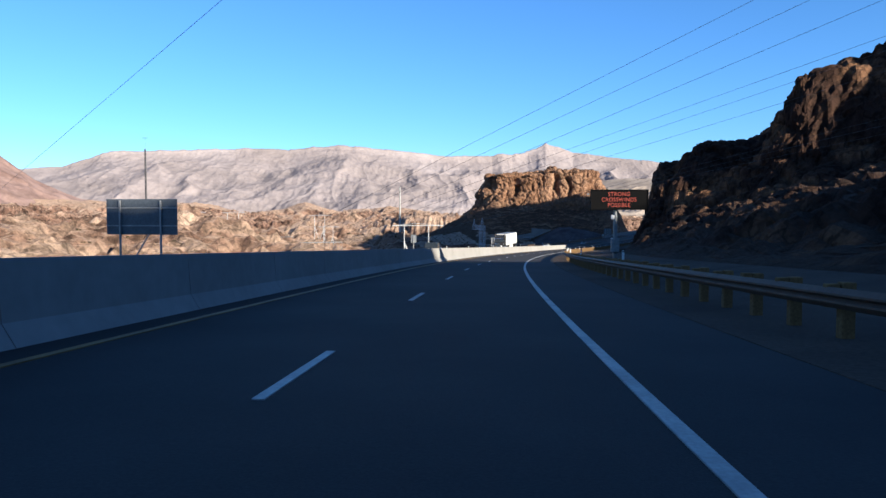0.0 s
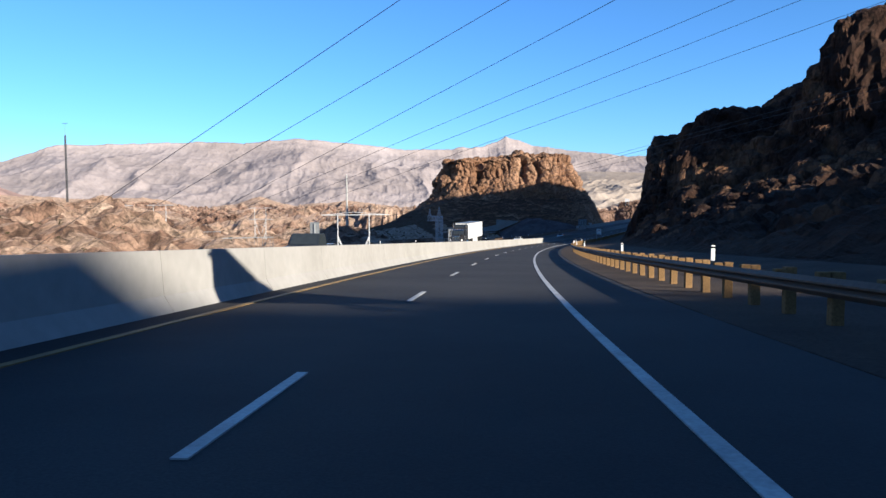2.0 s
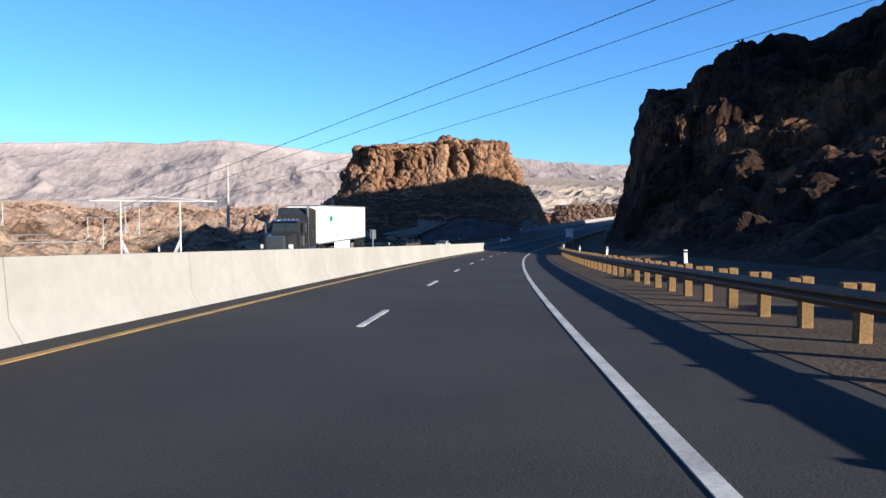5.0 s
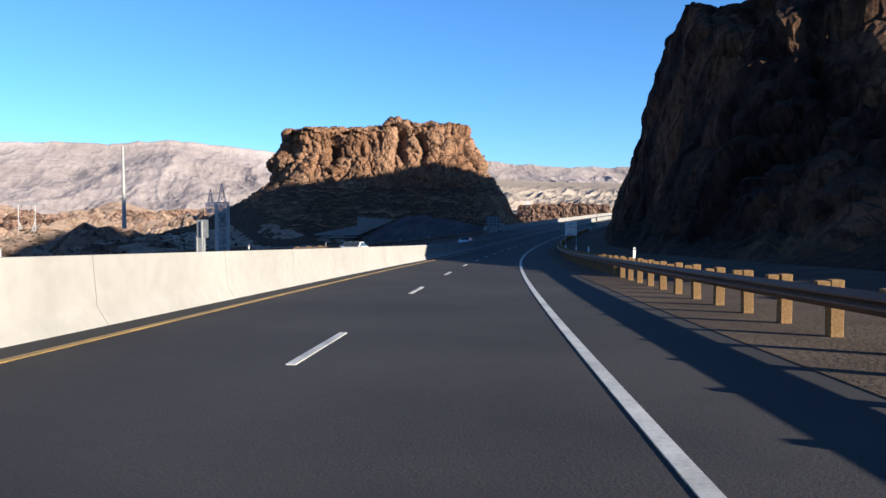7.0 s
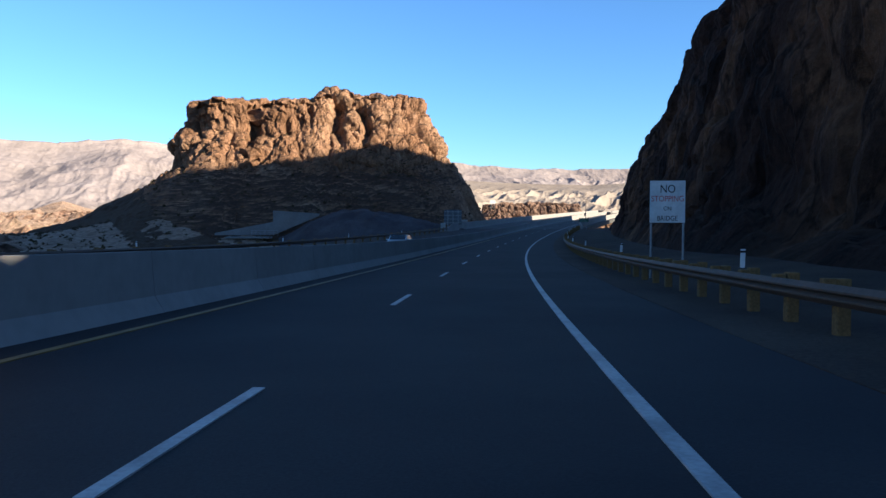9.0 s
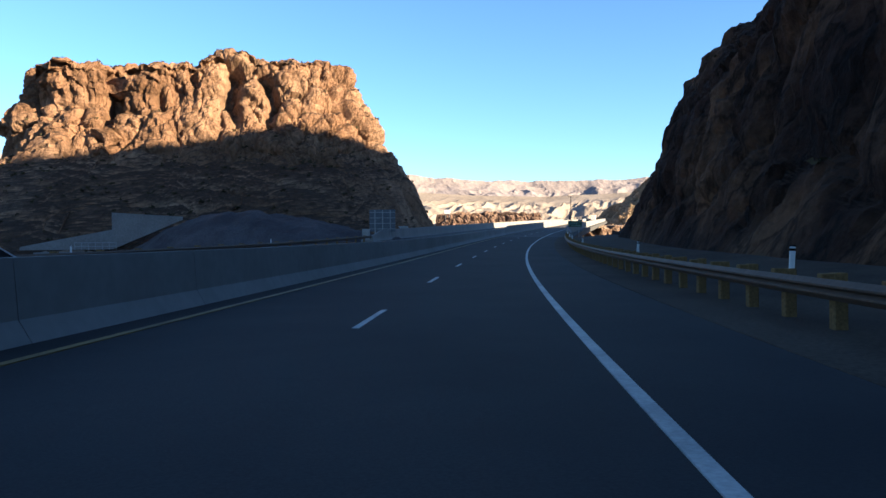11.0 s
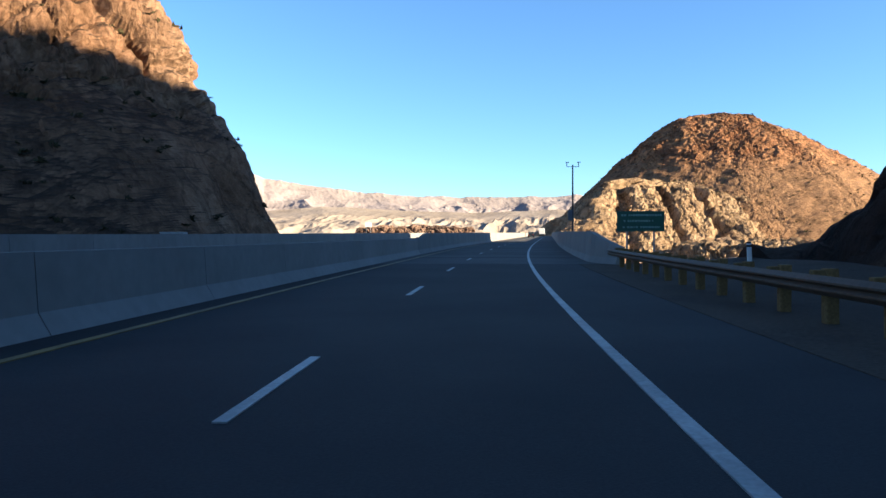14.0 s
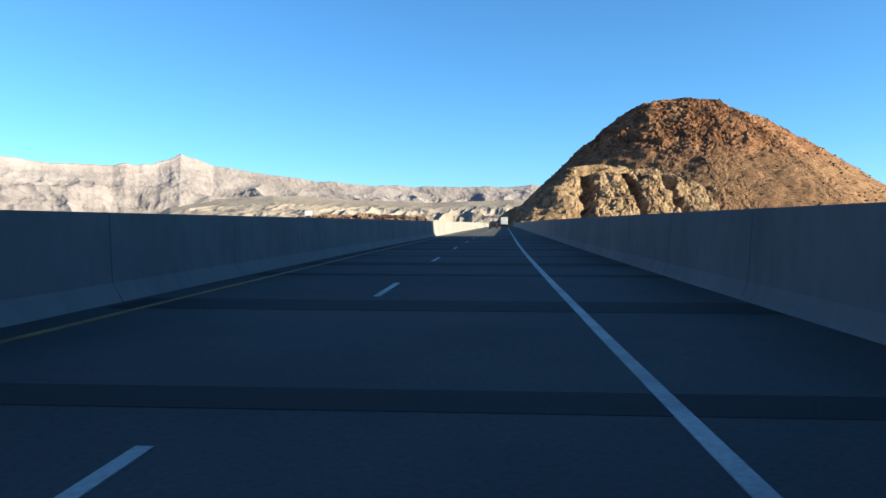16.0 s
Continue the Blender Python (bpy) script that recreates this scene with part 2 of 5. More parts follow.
def value_noise(x, y, z, seed=0):
    """Smooth noise in -1..1 over arrays."""
    x, y, z = np.broadcast_arrays(np.asarray(x, float), np.asarray(y, float), np.asarray(z, float))
    xi, yi, zi = np.floor(x).astype(np.int64), np.floor(y).astype(np.int64), np.floor(z).astype(np.int64)
    fx, fy, fz = x - xi, y - yi, z - zi
    sx, sy, sz = (f * f * f * (f * (f * 6 - 15) + 10) for f in (fx, fy, fz))

    def h(i, j, k):
        n = (i * 374761393 + j * 668265263 + k * 2147483647 + seed * 1274126177) & 0xFFFFFFFF
        n = ((n ^ (n >> 13)) * 1274126177) & 0xFFFFFFFF
        n = ((n ^ (n >> 16)) * 2246822519) & 0xFFFFFFFF
        return ((n ^ (n >> 15)) & 0xFFFF) / 32767.5 - 1

    def lerp(a, b, t):
        return a + (b - a) * t
    c = [[[h(xi + i, yi + j, zi + k) for k in (0, 1)] for j in (0, 1)] for i in (0, 1)]
    return lerp(lerp(lerp(c[0][0][0], c[1][0][0], sx), lerp(c[0][1][0], c[1][1][0], sx), sy),
                lerp(lerp(c[0][0][1], c[1][0][1], sx), lerp(c[0][1][1], c[1][1][1], sx), sy), sz)


def fbm(x, y, z, octaves=5, gain=0.5, seed=0, ridged=False):
    out, a, f, tot = 0.0, 1.0, 1.0, 0.0
    for o in range(octaves):
        v = value_noise(x * f + 17.3 * o, y * f - 9.1 * o, z * f + 4.7 * o, seed + o)
        out = out + a * ((1 - 2 * np.abs(v)) if ridged else v)
        tot, a, f = tot + a, a * gain, f * 2.03
    return out / tot


def blocks_of(x, y, z, seed):
    """One value in -1..1 for each cell of a broken rock, with sharp steps between cells."""
    rnd = np.random.RandomState(seed)
    table = rnd.rand(4096, 4)
    xi, yi, zi = (np.floor(q).astype(np.int64) for q in (x, y, z))
    best, value = np.full(x.shape, 9.0), np.zeros(x.shape)
    for i in (-1, 0, 1):
        for j in (-1, 0, 1):
            for k in (-1, 0, 1):
                cx, cy, cz = xi + i, yi + j, zi + k
                t = table[(cx * 73856093 ^ cy * 19349663 ^ cz * 83492791) & 4095]
                d = (cx + t[..., 0] - x) ** 2 + (cy + t[..., 1] - y) ** 2 + (cz + t[..., 2] - z) ** 2
                near = d < best
                best, value = np.where(near, d, best), np.where(near, t[..., 3] * 2 - 1, value)
    return value


def lumps(x, y, z, seed):
    """Rounded blocks with joints between them: from 0 in the joints to about 1 in a block's middle, and one value in -1..1 a block."""
    rnd = np.random.RandomState(seed)
    table = rnd.rand(4096, 4)
    xi, yi, zi = (np.floor(q).astype(np.int64) for q in (x, y, z))
    first, second, value = np.full(x.shape, 9.0), np.full(x.shape, 9.0), np.zeros(x.shape)
    for i in (-1, 0, 1):
        for j in (-1, 0, 1):
            for k in (-1, 0, 1):
                cx, cy, cz = xi + i, yi + j, zi + k
                t = table[(cx * 73856093 ^ cy * 19349663 ^ cz * 83492791) & 4095]
                d = (cx + t[..., 0] - x) ** 2 + (cy + t[..., 1] - y) ** 2 + (cz + t[..., 2] - z) ** 2
                near = d < first
                second = np.where(near, first, np.minimum(second, d))
                first, value = np.where(near, d, first), np.where(near, t[..., 3] * 2 - 1, value)
    gap = np.clip((np.sqrt(second) - np.sqrt(first)) / 0.55, 0, 1)
    return 1 - (1 - gap) ** 2.4, value


def crags(p, scale, seed, tall=1.0):
    """The relief of weathered rock, about -1..1: big rounded blocks, smaller ones on them, and a rough skin."""
    x, y, z = p[..., 0] / scale, p[..., 1] / scale, p[..., 2] / scale / tall
    wx, wy, wz = (0.28 * fbm(x * 0.9, y * 0.9, z * 0.9, 4, 0.5, seed + k) for k in (1, 2, 3))
    big, rank = lumps(x + wx, y + wy, z + wz, seed + 4)
    mid_, rank2 = lumps(2.4 * x + 2 * wy, 2.4 * y + 2 * wz, 2.1 * z + 2 * wx, seed + 5)
    small_, rank3 = lumps(6.1 * x - 3 * wz, 6.1 * y + 3 * wx, 5.2 * z + 3 * wy, seed + 6)
    skin = fbm(9 * x, 9 * y, 8 * z, 3, 0.55, seed + 8)
    return 0.62 * (big - 0.75) + 0.34 * rank + 0.30 * (mid_ - 0.7) + 0.15 * rank2 + 0.11 * (small_ - 0.7) + 0.06 * rank3 + 0.07 * skin


def smoothstep(a, b, x):
    t = np.clip((np.asarray(x, float) - a) / (b - a), 0, 1)
    return t * t * (3 - 2 * t)


# ---- the road's line ----
S0, S1, DS = -160.0, 760.0, 2.0
S = np.arange(S0, S1 + 0.1, DS)
HEAD = np.radians(-np.interp(S, [-160, 0, 40, 80, 155, 221, 288, 354, 400, 430, 470, 760],
                             [0.0, 3.2, 5.6, 8.9, 13.5, 17.2, 21.4, 25.8, 29.0, 30.8, 31.8, 31.8]))
GRADE = np.radians(np.interp(S, [-160, 0, 77, 155, 235, 314, 367, 420, 480, 760], [-2.8, -2.75, -2.68, -2.45, -2.1, -0.5, 0.55, 1.1, 1.0, 0.9]))
i0 = int(round(-S0 / DS))


def integral(v):
    c = np.concatenate([[0], np.cumsum((v[1:] + v[:-1]) / 2 * DS)])
    return c - c[i0]


RX, RY, RZ = integral(-np.sin(HEAD)), integral(np.cos(HEAD)), integral(np.tan(GRADE))


def on_road(s, u, h=0.0):
    """The place s metres along the camera's lane, u to its right and h above the road."""
    s = np.asarray(s, float)
    x, y, z, a = (np.interp(s, S, q) for q in (RX, RY, RZ, HEAD))
    return np.stack(np.broadcast_arrays(x + np.cos(a) * u, y + np.sin(a) * u, z + h), -1)


def heading(s):
    return math.degrees(float(np.interp(s, S, HEAD)))


def along(s, u, h=0.0, turn=0.0):
    p = on_road(s, u, h)
    return pose(float(p[0]), float(p[1]), float(p[2]), 0, 0, heading(s) + turn)


def ribbon(name, s0, s1, section, mat, parent=None, step=2.0, closed=True):
    """A section (u, h) drawn along the road from s0 to s1; closed ones get their ends filled."""
    ss = np.append(np.arange(s0, s1, step), s1)
    sec = list(section)
    bm = B()
    rings = [[bm.verts.new(on_road(s, u, h)) for u, h in sec] for s in ss]
    n = len(sec)
    for a, b in zip(rings, rings[1:]):
        for k in range(n if closed else n - 1):
            bm.faces.new((a[k], a[(k + 1) % n], b[(k + 1) % n], b[k]))
    if closed:
        bm.faces.new(rings[0][::-1])
        bm.faces.new(rings[-1])
    bmesh.ops.recalc_face_normals(bm, faces=bm.faces)
    return mesh_ob(name, bm, mat, parent)

# ---- ground ----


def ground_height(x, y):
    """The desert floor: a shelf left of the road, hills beyond, a gorge under the bridge."""
    d2, k = np.empty(x.shape), np.empty(x.shape, int)
    for i in range(x.shape[0]):
        q = (x[i, :, None] - RX[::2]) ** 2 + (y[i, :, None] - RY[::2]) ** 2
        k[i] = np.argmin(q, axis=-1)
        d2[i] = np.sqrt(np.min(q, axis=-1))
    rz, sv = RZ[::2][k], S[::2][k]
    z = -20 + 6 * fbm(x / 120, y / 120, 0 * x, 5, seed=3) + 2.0 * fbm(x / 18, y / 18, 0 * x, 4, seed=9)
    far = smoothstep(500, 2200, np.hypot(x, y - 300))
    z = z - far * (8 - 8 * fbm(x / 700, y / 700, 0 * x, 6, seed=5))
    wild = smoothstep(62, 150, d2) * (1 - 0.5 * smoothstep(1500, 2500, d2))
    z = z - 5 * wild + wild * (14 * fbm(x / 110, y / 110, 0 * x, 5, 0.55, 14, True) + 8 * fbm(x / 38, y / 38, 0 * x, 5, 0.55, 15, True))
    crag = smoothstep(70, 130, d2) * (1 - smoothstep(900, 1400, d2))
    bend = 0.5 * fbm(x / 20, y / 20, 0 * x, 3, seed=31)
    z = z + crag * (2.2 * blocks_of(x / 24 + bend, y / 24 - bend, 0 * x, 32) + 1.3 * blocks_of(x / 9 + bend, y / 9, 0 * x, 33) + 1.6 * fbm(x / 12, y / 12, 0 * x, 4, 0.6, 34, True))
    z = z + smoothstep(90, 190, d2) * (1 - smoothstep(1000, 1600, d2)) * 13 * smoothstep(0.0, 0.5, fbm(x / 95, y / 95, 0 * x, 5, 0.5, 40))
    z = z + crag * (2.6 * crags(np.stack([x, y, 0.6 * z], -1), 15, 36) + 1.6 * np.maximum(0, fbm(x / 9, y / 9, 0 * x, 4, 0.6, 37, True)))
    near = 1 - smoothstep(26, 60, d2)
    z = z * (1 - near) + (rz - 2.6 + 0.3 * fbm(x / 6, y / 6, 0 * x, 3, seed=2)) * near
    # a ramp of scree in front of the butte, and the ridge that falls away to its left
    scree = np.exp(-(((x - 60) / 55) ** 2)) * smoothstep(384, 440, y) * (1 - smoothstep(520, 600, y))
    z = np.maximum(z, np.where(scree > 0.03, -17 + 17 * scree + 0.9 * fbm(x / 7, y / 7, 0 * x, 4, seed=6), -99))
    gorge = smoothstep(398, 430, sv) * (1 - smoothstep(700, 740, sv)) * (1 - smoothstep(150, 500, d2))
    return z - gorge * 70


def ground():
    a = np.concatenate([-np.geomspace(4600, 363, 100), np.arange(-360, 361, 3.0), np.geomspace(363, 4600, 100)])
    gx, gy = np.meshgrid(a + 60, a + 230, indexing="ij")
    gz = np.minimum(ground_height(gx, gy), 60)
    return grid_ob("ground", np.stack([gx, gy, gz], -1), len(a), len(a), DESERT)


tagged(ground(), "dry brown desert ground with gravel and scrub", "ground", kind="structure")


# ---- road ----
LEFT, RIGHT = -6.35, 3.9           # inner face of the median barrier, edge of the shoulder
OUTER = -20.6                      # outer edge of the far carriageway
BRIDGE_S = 403.0
road = ribbon("road", -150, 404, [(OUTER, 0), (RIGHT + 0.5, 0), (RIGHT + 0.5, -0.5), (OUTER, -0.5)], ASPHALT)
tagged(road, "grey asphalt highway curving gently between rock cliffs", "road", kind="structure")
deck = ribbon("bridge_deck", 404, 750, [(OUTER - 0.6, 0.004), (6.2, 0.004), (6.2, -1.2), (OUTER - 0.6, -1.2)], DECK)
tagged(deck, "grey concrete bridge deck with dark transverse bands", "bridge deck", kind="structure")
# narrow bands across the deck, darker than its concrete
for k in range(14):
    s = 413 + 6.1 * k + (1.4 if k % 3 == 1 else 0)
    j = ribbon("deck_joint", s, s + (1.5 if k % 2 else 0.7), [(LEFT + 0.2, 0.009), (4.6, 0.009), (4.6, -0.01), (LEFT + 0.2, -0.01)], DECK_BAND, step=1.0)
    tagged(j, "dark band across the bridge deck", "deck joint", "deck joints", "structure")
edge = ribbon("white_edge_line", -150, 750, [(1.42, 0.014), (1.57, 0.014), (1.57, -0.02), (1.42, -0.02)], WHITE_LINE)
tagged(edge, "solid white painted line along the road shoulder", "road marking", kind="structure")
yl = ribbon("yellow_edge_line", -150, 750, [(-5.65, 0.014), (-5.5, 0.014), (-5.5, -0.02), (-5.65, -0.02)], YELLOW_LINE)
tagged(yl, "solid yellow painted line beside the median barrier", "road marking", kind="structure")
for k in range(60):
    s = -140 + 12.2 * k
    d = ribbon("lane_dash", s, s + 3.05, [(-2.12, 0.014), (-2.0, 0.014), (-2.0, -0.02), (-2.12, -0.02)], WHITE_LINE, step=1.6)
    tagged(d, "short white painted lane dash on asphalt", "road marking", "lane dashes", "structure")
verge = ribbon("gravel_verge", -150, 404, [(RIGHT, 0.012), (8.0, 0.05), (13.5, 0.5), (13.5, -2.5), (RIGHT, -0.6)], GRAVEL)
tagged(verge, "brown gravel verge beside the road shoulder", "verge", kind="structure")
verge_l = ribbon("gravel_verge_far", -150, 384, [(OUTER, 0.01), (OUTER - 6, -0.1), (OUTER - 13, -1.2), (OUTER - 24, -5.0), (OUTER - 34, -10.0), (OUTER - 34, -12.0), (OUTER, -0.6)], GRAVEL)
tagged(verge_l, "brown gravel verge beyond the far carriageway", "verge", kind="structure")


def barrier(name, s0, s1, section, mat, label, joint=6.1, sign=1):
    """A concrete barrier of cast sections; section(s) gives its outline at s."""
    ob = tagged(new(name), label, "barrier", kind="structure")
    n = max(1, round((s1 - s0) / joint))
    for k in range(n):
        a, b = s0 + (s1 - s0) * k / n + 0.012, s0 + (s1 - s0) * (k + 1) / n - 0.012
        patched = name == "median_barrier" and 98 < (a + b) / 2 < 109
        part("barrier_section", _section(a, b, section), PATCHED if patched else mat, ob, "greyer recast section" if patched else "")
    return ob


def _section(a, b, section):
    bm = B()
    ss = np.linspace(a, b, 4)
    rings = [[bm.verts.new(on_road(s, u, h)) for u, h in section(s)] for s in ss]
    n = len(rings[0])
    for p, q in zip(rings, rings[1:]):
        for k in range(n):
            bm.faces.new((p[k], p[(k + 1) % n], q[(k + 1) % n], q[k]))
    bm.faces.new(rings[0][::-1])
    bm.faces.new(rings[-1])
    bmesh.ops.recalc_face_normals(bm, faces=bm.faces)
    return bm


def two_sided(u, top):
    return [(u, 0), (u - 0.05, 0.08), (u - 0.2, 0.33), (u - 0.26, top), (u - 0.46, top), (u - 0.52, 0.33), (u - 0.67, 0.08), (u - 0.72, 0)]


def one_sided(u, top, side):
    return [(u, 0), (u + side * 0.05, 0.08), (u + side * 0.14, 0.33), (u + side * 0.22, top), (u + side * 0.5, top), (u + side * 0.5, 0)]


barrier("median_barrier", -150, 420, lambda s: two_sided(LEFT, 1.22), CONCRETE, "pale cast concrete median barrier with a sloped foot")
barrier("bridge_median_barrier", 420, 750, lambda s: two_sided(LEFT, 1.22 + 0.35 * float(smoothstep(421, 425, s))), BRIDGE_CONCRETE, "tall grey concrete median barrier on the bridge")
barrier("bridge_parapet", BRIDGE_S, 750, lambda s: one_sided(4.62 + 0.9 * max(0.0, (406.5 - s) / 3.5), 1.66 - 0.8 * max(0.0, min(1.0, (407.5 - s) / 4.5)), 1), BRIDGE_CONCRETE, "grey concrete bridge parapet with vertical joints")
barrier("far_parapet", 384, 750, lambda s: one_sided(OUTER, 0.8 + 0.75 * float(smoothstep(384, 390, s)), -1), BRIDGE_CONCRETE, "grey concrete parapet along the far side of the bridge")

# ---- rock masses ----
CLIFF_U = [12, 16, 20, 26, 34, 50, 62, 120]
CLIFF = {-150: [0, 5, 12, 22, 32, 44, 47, 50], -55: [0, 5, 12, 22, 32, 44, 46, 46], -15: [0, 2, 4, 6, 9, 15, 19, 36],
         180: [0, 1, 3, 5, 8, 12, 15, 28], 220: [0, 2, 5, 8, 12, 18, 23, 38], 236: [0, 3, 9, 13, 18, 30, 54, 53],
         246: [0, 6, 17, 23, 28, 25, 52, 79], 258: [0, 6, 24, 23, 36, 34, 48, 67], 276: [0, 2, 33, 32, 38, 38, 37, 68],
         292: [-0.5, 8, 31, 33, 36, 39, 43, 72], 310: [-0.5, 7, 24, 25, 36, 40, 45, 77], 330: [-0.5, 7, 26, 23, 35, 39, 49, 87],
         350: [-0.5, 14, 20, 25, 34, 45, 51, 82], 365: [-0.5, 14, 21, 25, 34, 46, 55, 79], 377: [-0.5, 8, 19, 26, 32, 46, 57, 78],
         386: [1, 9, 21, 25, 32, 45, 55, 74], 395: [-0.5, 6.5, 11, 15, 20, 33, 46, 70], 404: [2, 0.5, 2.5, 5, 8, 19, 33, 69],
         412: [-4, -8, -7, -6, -3, 8, 24, 62]}
# the outer columns form an unseen ridge, added to shade the bridge
CLIFF_END = {440: [-20, -20, -20, -20, -20, -8, 22, 58], 462: [-40, -40, -40, -40, -40, -25, 10, 44], 485: [-60, -60, -60, -60, -60, -50, -40, 5]}


CLIFF_STEPS = [44, 22, 16, 16, 28, 24, 52]


def normals_of(p):
    """Unit normals of a sheet of points, seen from the road's side."""
    n = np.cross(np.gradient(p, axis=1), np.gradient(p, axis=0))
    return n / np.maximum(np.linalg.norm(n, axis=-1), 1e-6)[..., None]


def cliff_base():
    """The cut slope right of the road before its relief: a low saddle between two higher bluffs, from the heights across each stretch."""
    table = {**CLIFF, **CLIFF_END}
    keys = sorted(table)
    ss = np.concatenate([np.arange(-150, 60, 3.0), np.arange(60, 180, 1.2), np.arange(180, 420, 0.65), np.arange(420, 486, 1.5)])
    c = np.concatenate([k + np.arange(n) / n for k, n in enumerate(CLIFF_STEPS)] + [[len(CLIFF_STEPS)]])
    rows = np.array([np.interp(c, range(len(CLIFF_U)), table[k]) for k in keys])
    h = np.stack([np.interp(ss, keys, rows[:, j]) for j in range(len(c))], 1)
    u = np.broadcast_to(np.interp(c, range(len(CLIFF_U)), CLIFF_U), h.shape).copy()
    g = np.broadcast_to(ss[:, None], h.shape)
    for _ in range(6):
        h[:, 1:-1] = (h[:, :-2] + 2 * h[:, 1:-1] + h[:, 2:]) / 4
        u[:, 1:-1] = (u[:, :-2] + 2 * u[:, 1:-1] + u[:, 2:]) / 4
    for _ in range(4):
        h[1:-1] = (h[:-2] + 2 * h[1:-1] + h[2:]) / 4
    return ss, c, on_road(g, u, h - 0.6), smoothstep(0.3, 5, h)


def right_cliff():
    ss, c, p, amp = cliff_base()
    n = normals_of(p)
    cut = smoothstep(236, 250, ss)[:, None] * (1 - smoothstep(1.6, 2.6, c))[None]       # the blasted face stays flatter
    wave = fbm(p[..., 0] / 26, p[..., 1] / 26, p[..., 2] / 34, 4, 0.5, 11)
    push = (2.6 * (1 - 0.45 * cut) * crags(p, 8.5, 25) + (0.9 + 0.9 * (1 - cut)) * wave) * amp
    p = p + n * push[..., None]
    foot = p[:, :1] - (0, 0, 14)
    p = np.concatenate([foot, p], 1)
    return grid_ob("rock_cliff", p, len(ss), len(c) + 1, SHADED_CLIFF)


tagged(right_cliff(), "reddish-brown rock cliff beside the road, coloured near-black for shade", "cliff", kind="structure")


BUTTE_SIDES = ([-17, 0, 6, 12, 18, 25],
               [[0, 0.5, -1.4, 1.1, 2.7, -0.9], [0, 1.6, 2.2, 5.6, 4, 4.1], [0, 0.4, 0.5, 1.2, 0.6, 6], [0, 0, 0, 0.2, 0, 1.8], [0, 0, 0, 0, 0, 1.8],
                [0, 0, 0, 0, 0, 0.9], [-0.9, 0.4, 0.2, 0.3, 0, 0], [-4, 1.9, 1, 1.5, 0.4, 0.5], [-1.0, 4.4, 3.4, 4.4, 0.9, 2.6],
                [-0.9, -0.6, 2.3, 2.9, 1.2, 2.0], [0, 0, 1, 1, 0.3, 0.3], [0, 0, 0, 0, 0, 0], [0, 0, 0, 0, 0, 0], [0, 0, -0.5, 0.2, 0.7, 0]])
BUTTE_CREST = [-2.9, -1.2, -1.2, -1.7, -1.4, 2.5, 1.0, 1.6, 1.0, -0.9, 0, 0, -1.7, -2.3]


def shoulder():
    """An unseen ridge, added to keep the cliff's lower slope in shade; it climbs from the saddle towards the high
    bluff.
    """
    x, y = np.meshgrid(np.arange(104, 236, 1.2), np.arange(92, 204, 1.2), indexing="ij")
    top = np.interp(x, [104, 120, 130, 140, 158, 168, 178, 190, 205, 236], [6, 20, 27, 33, 43, 55, 65, 78, 91, 106])
    z = np.maximum(top - 1.15 * np.abs(y - 145), -24)
    z += 1.1 * crags(np.stack([x, y, z], -1), 8.0, 64)
    return grid_ob("rock_shoulder", np.stack([x, y, z], -1), *x.shape, SHADED_CLIFF)


tagged(shoulder(), "unseen rock ridge behind the roadside cliff, added to shade it", "cliff", kind="structure")


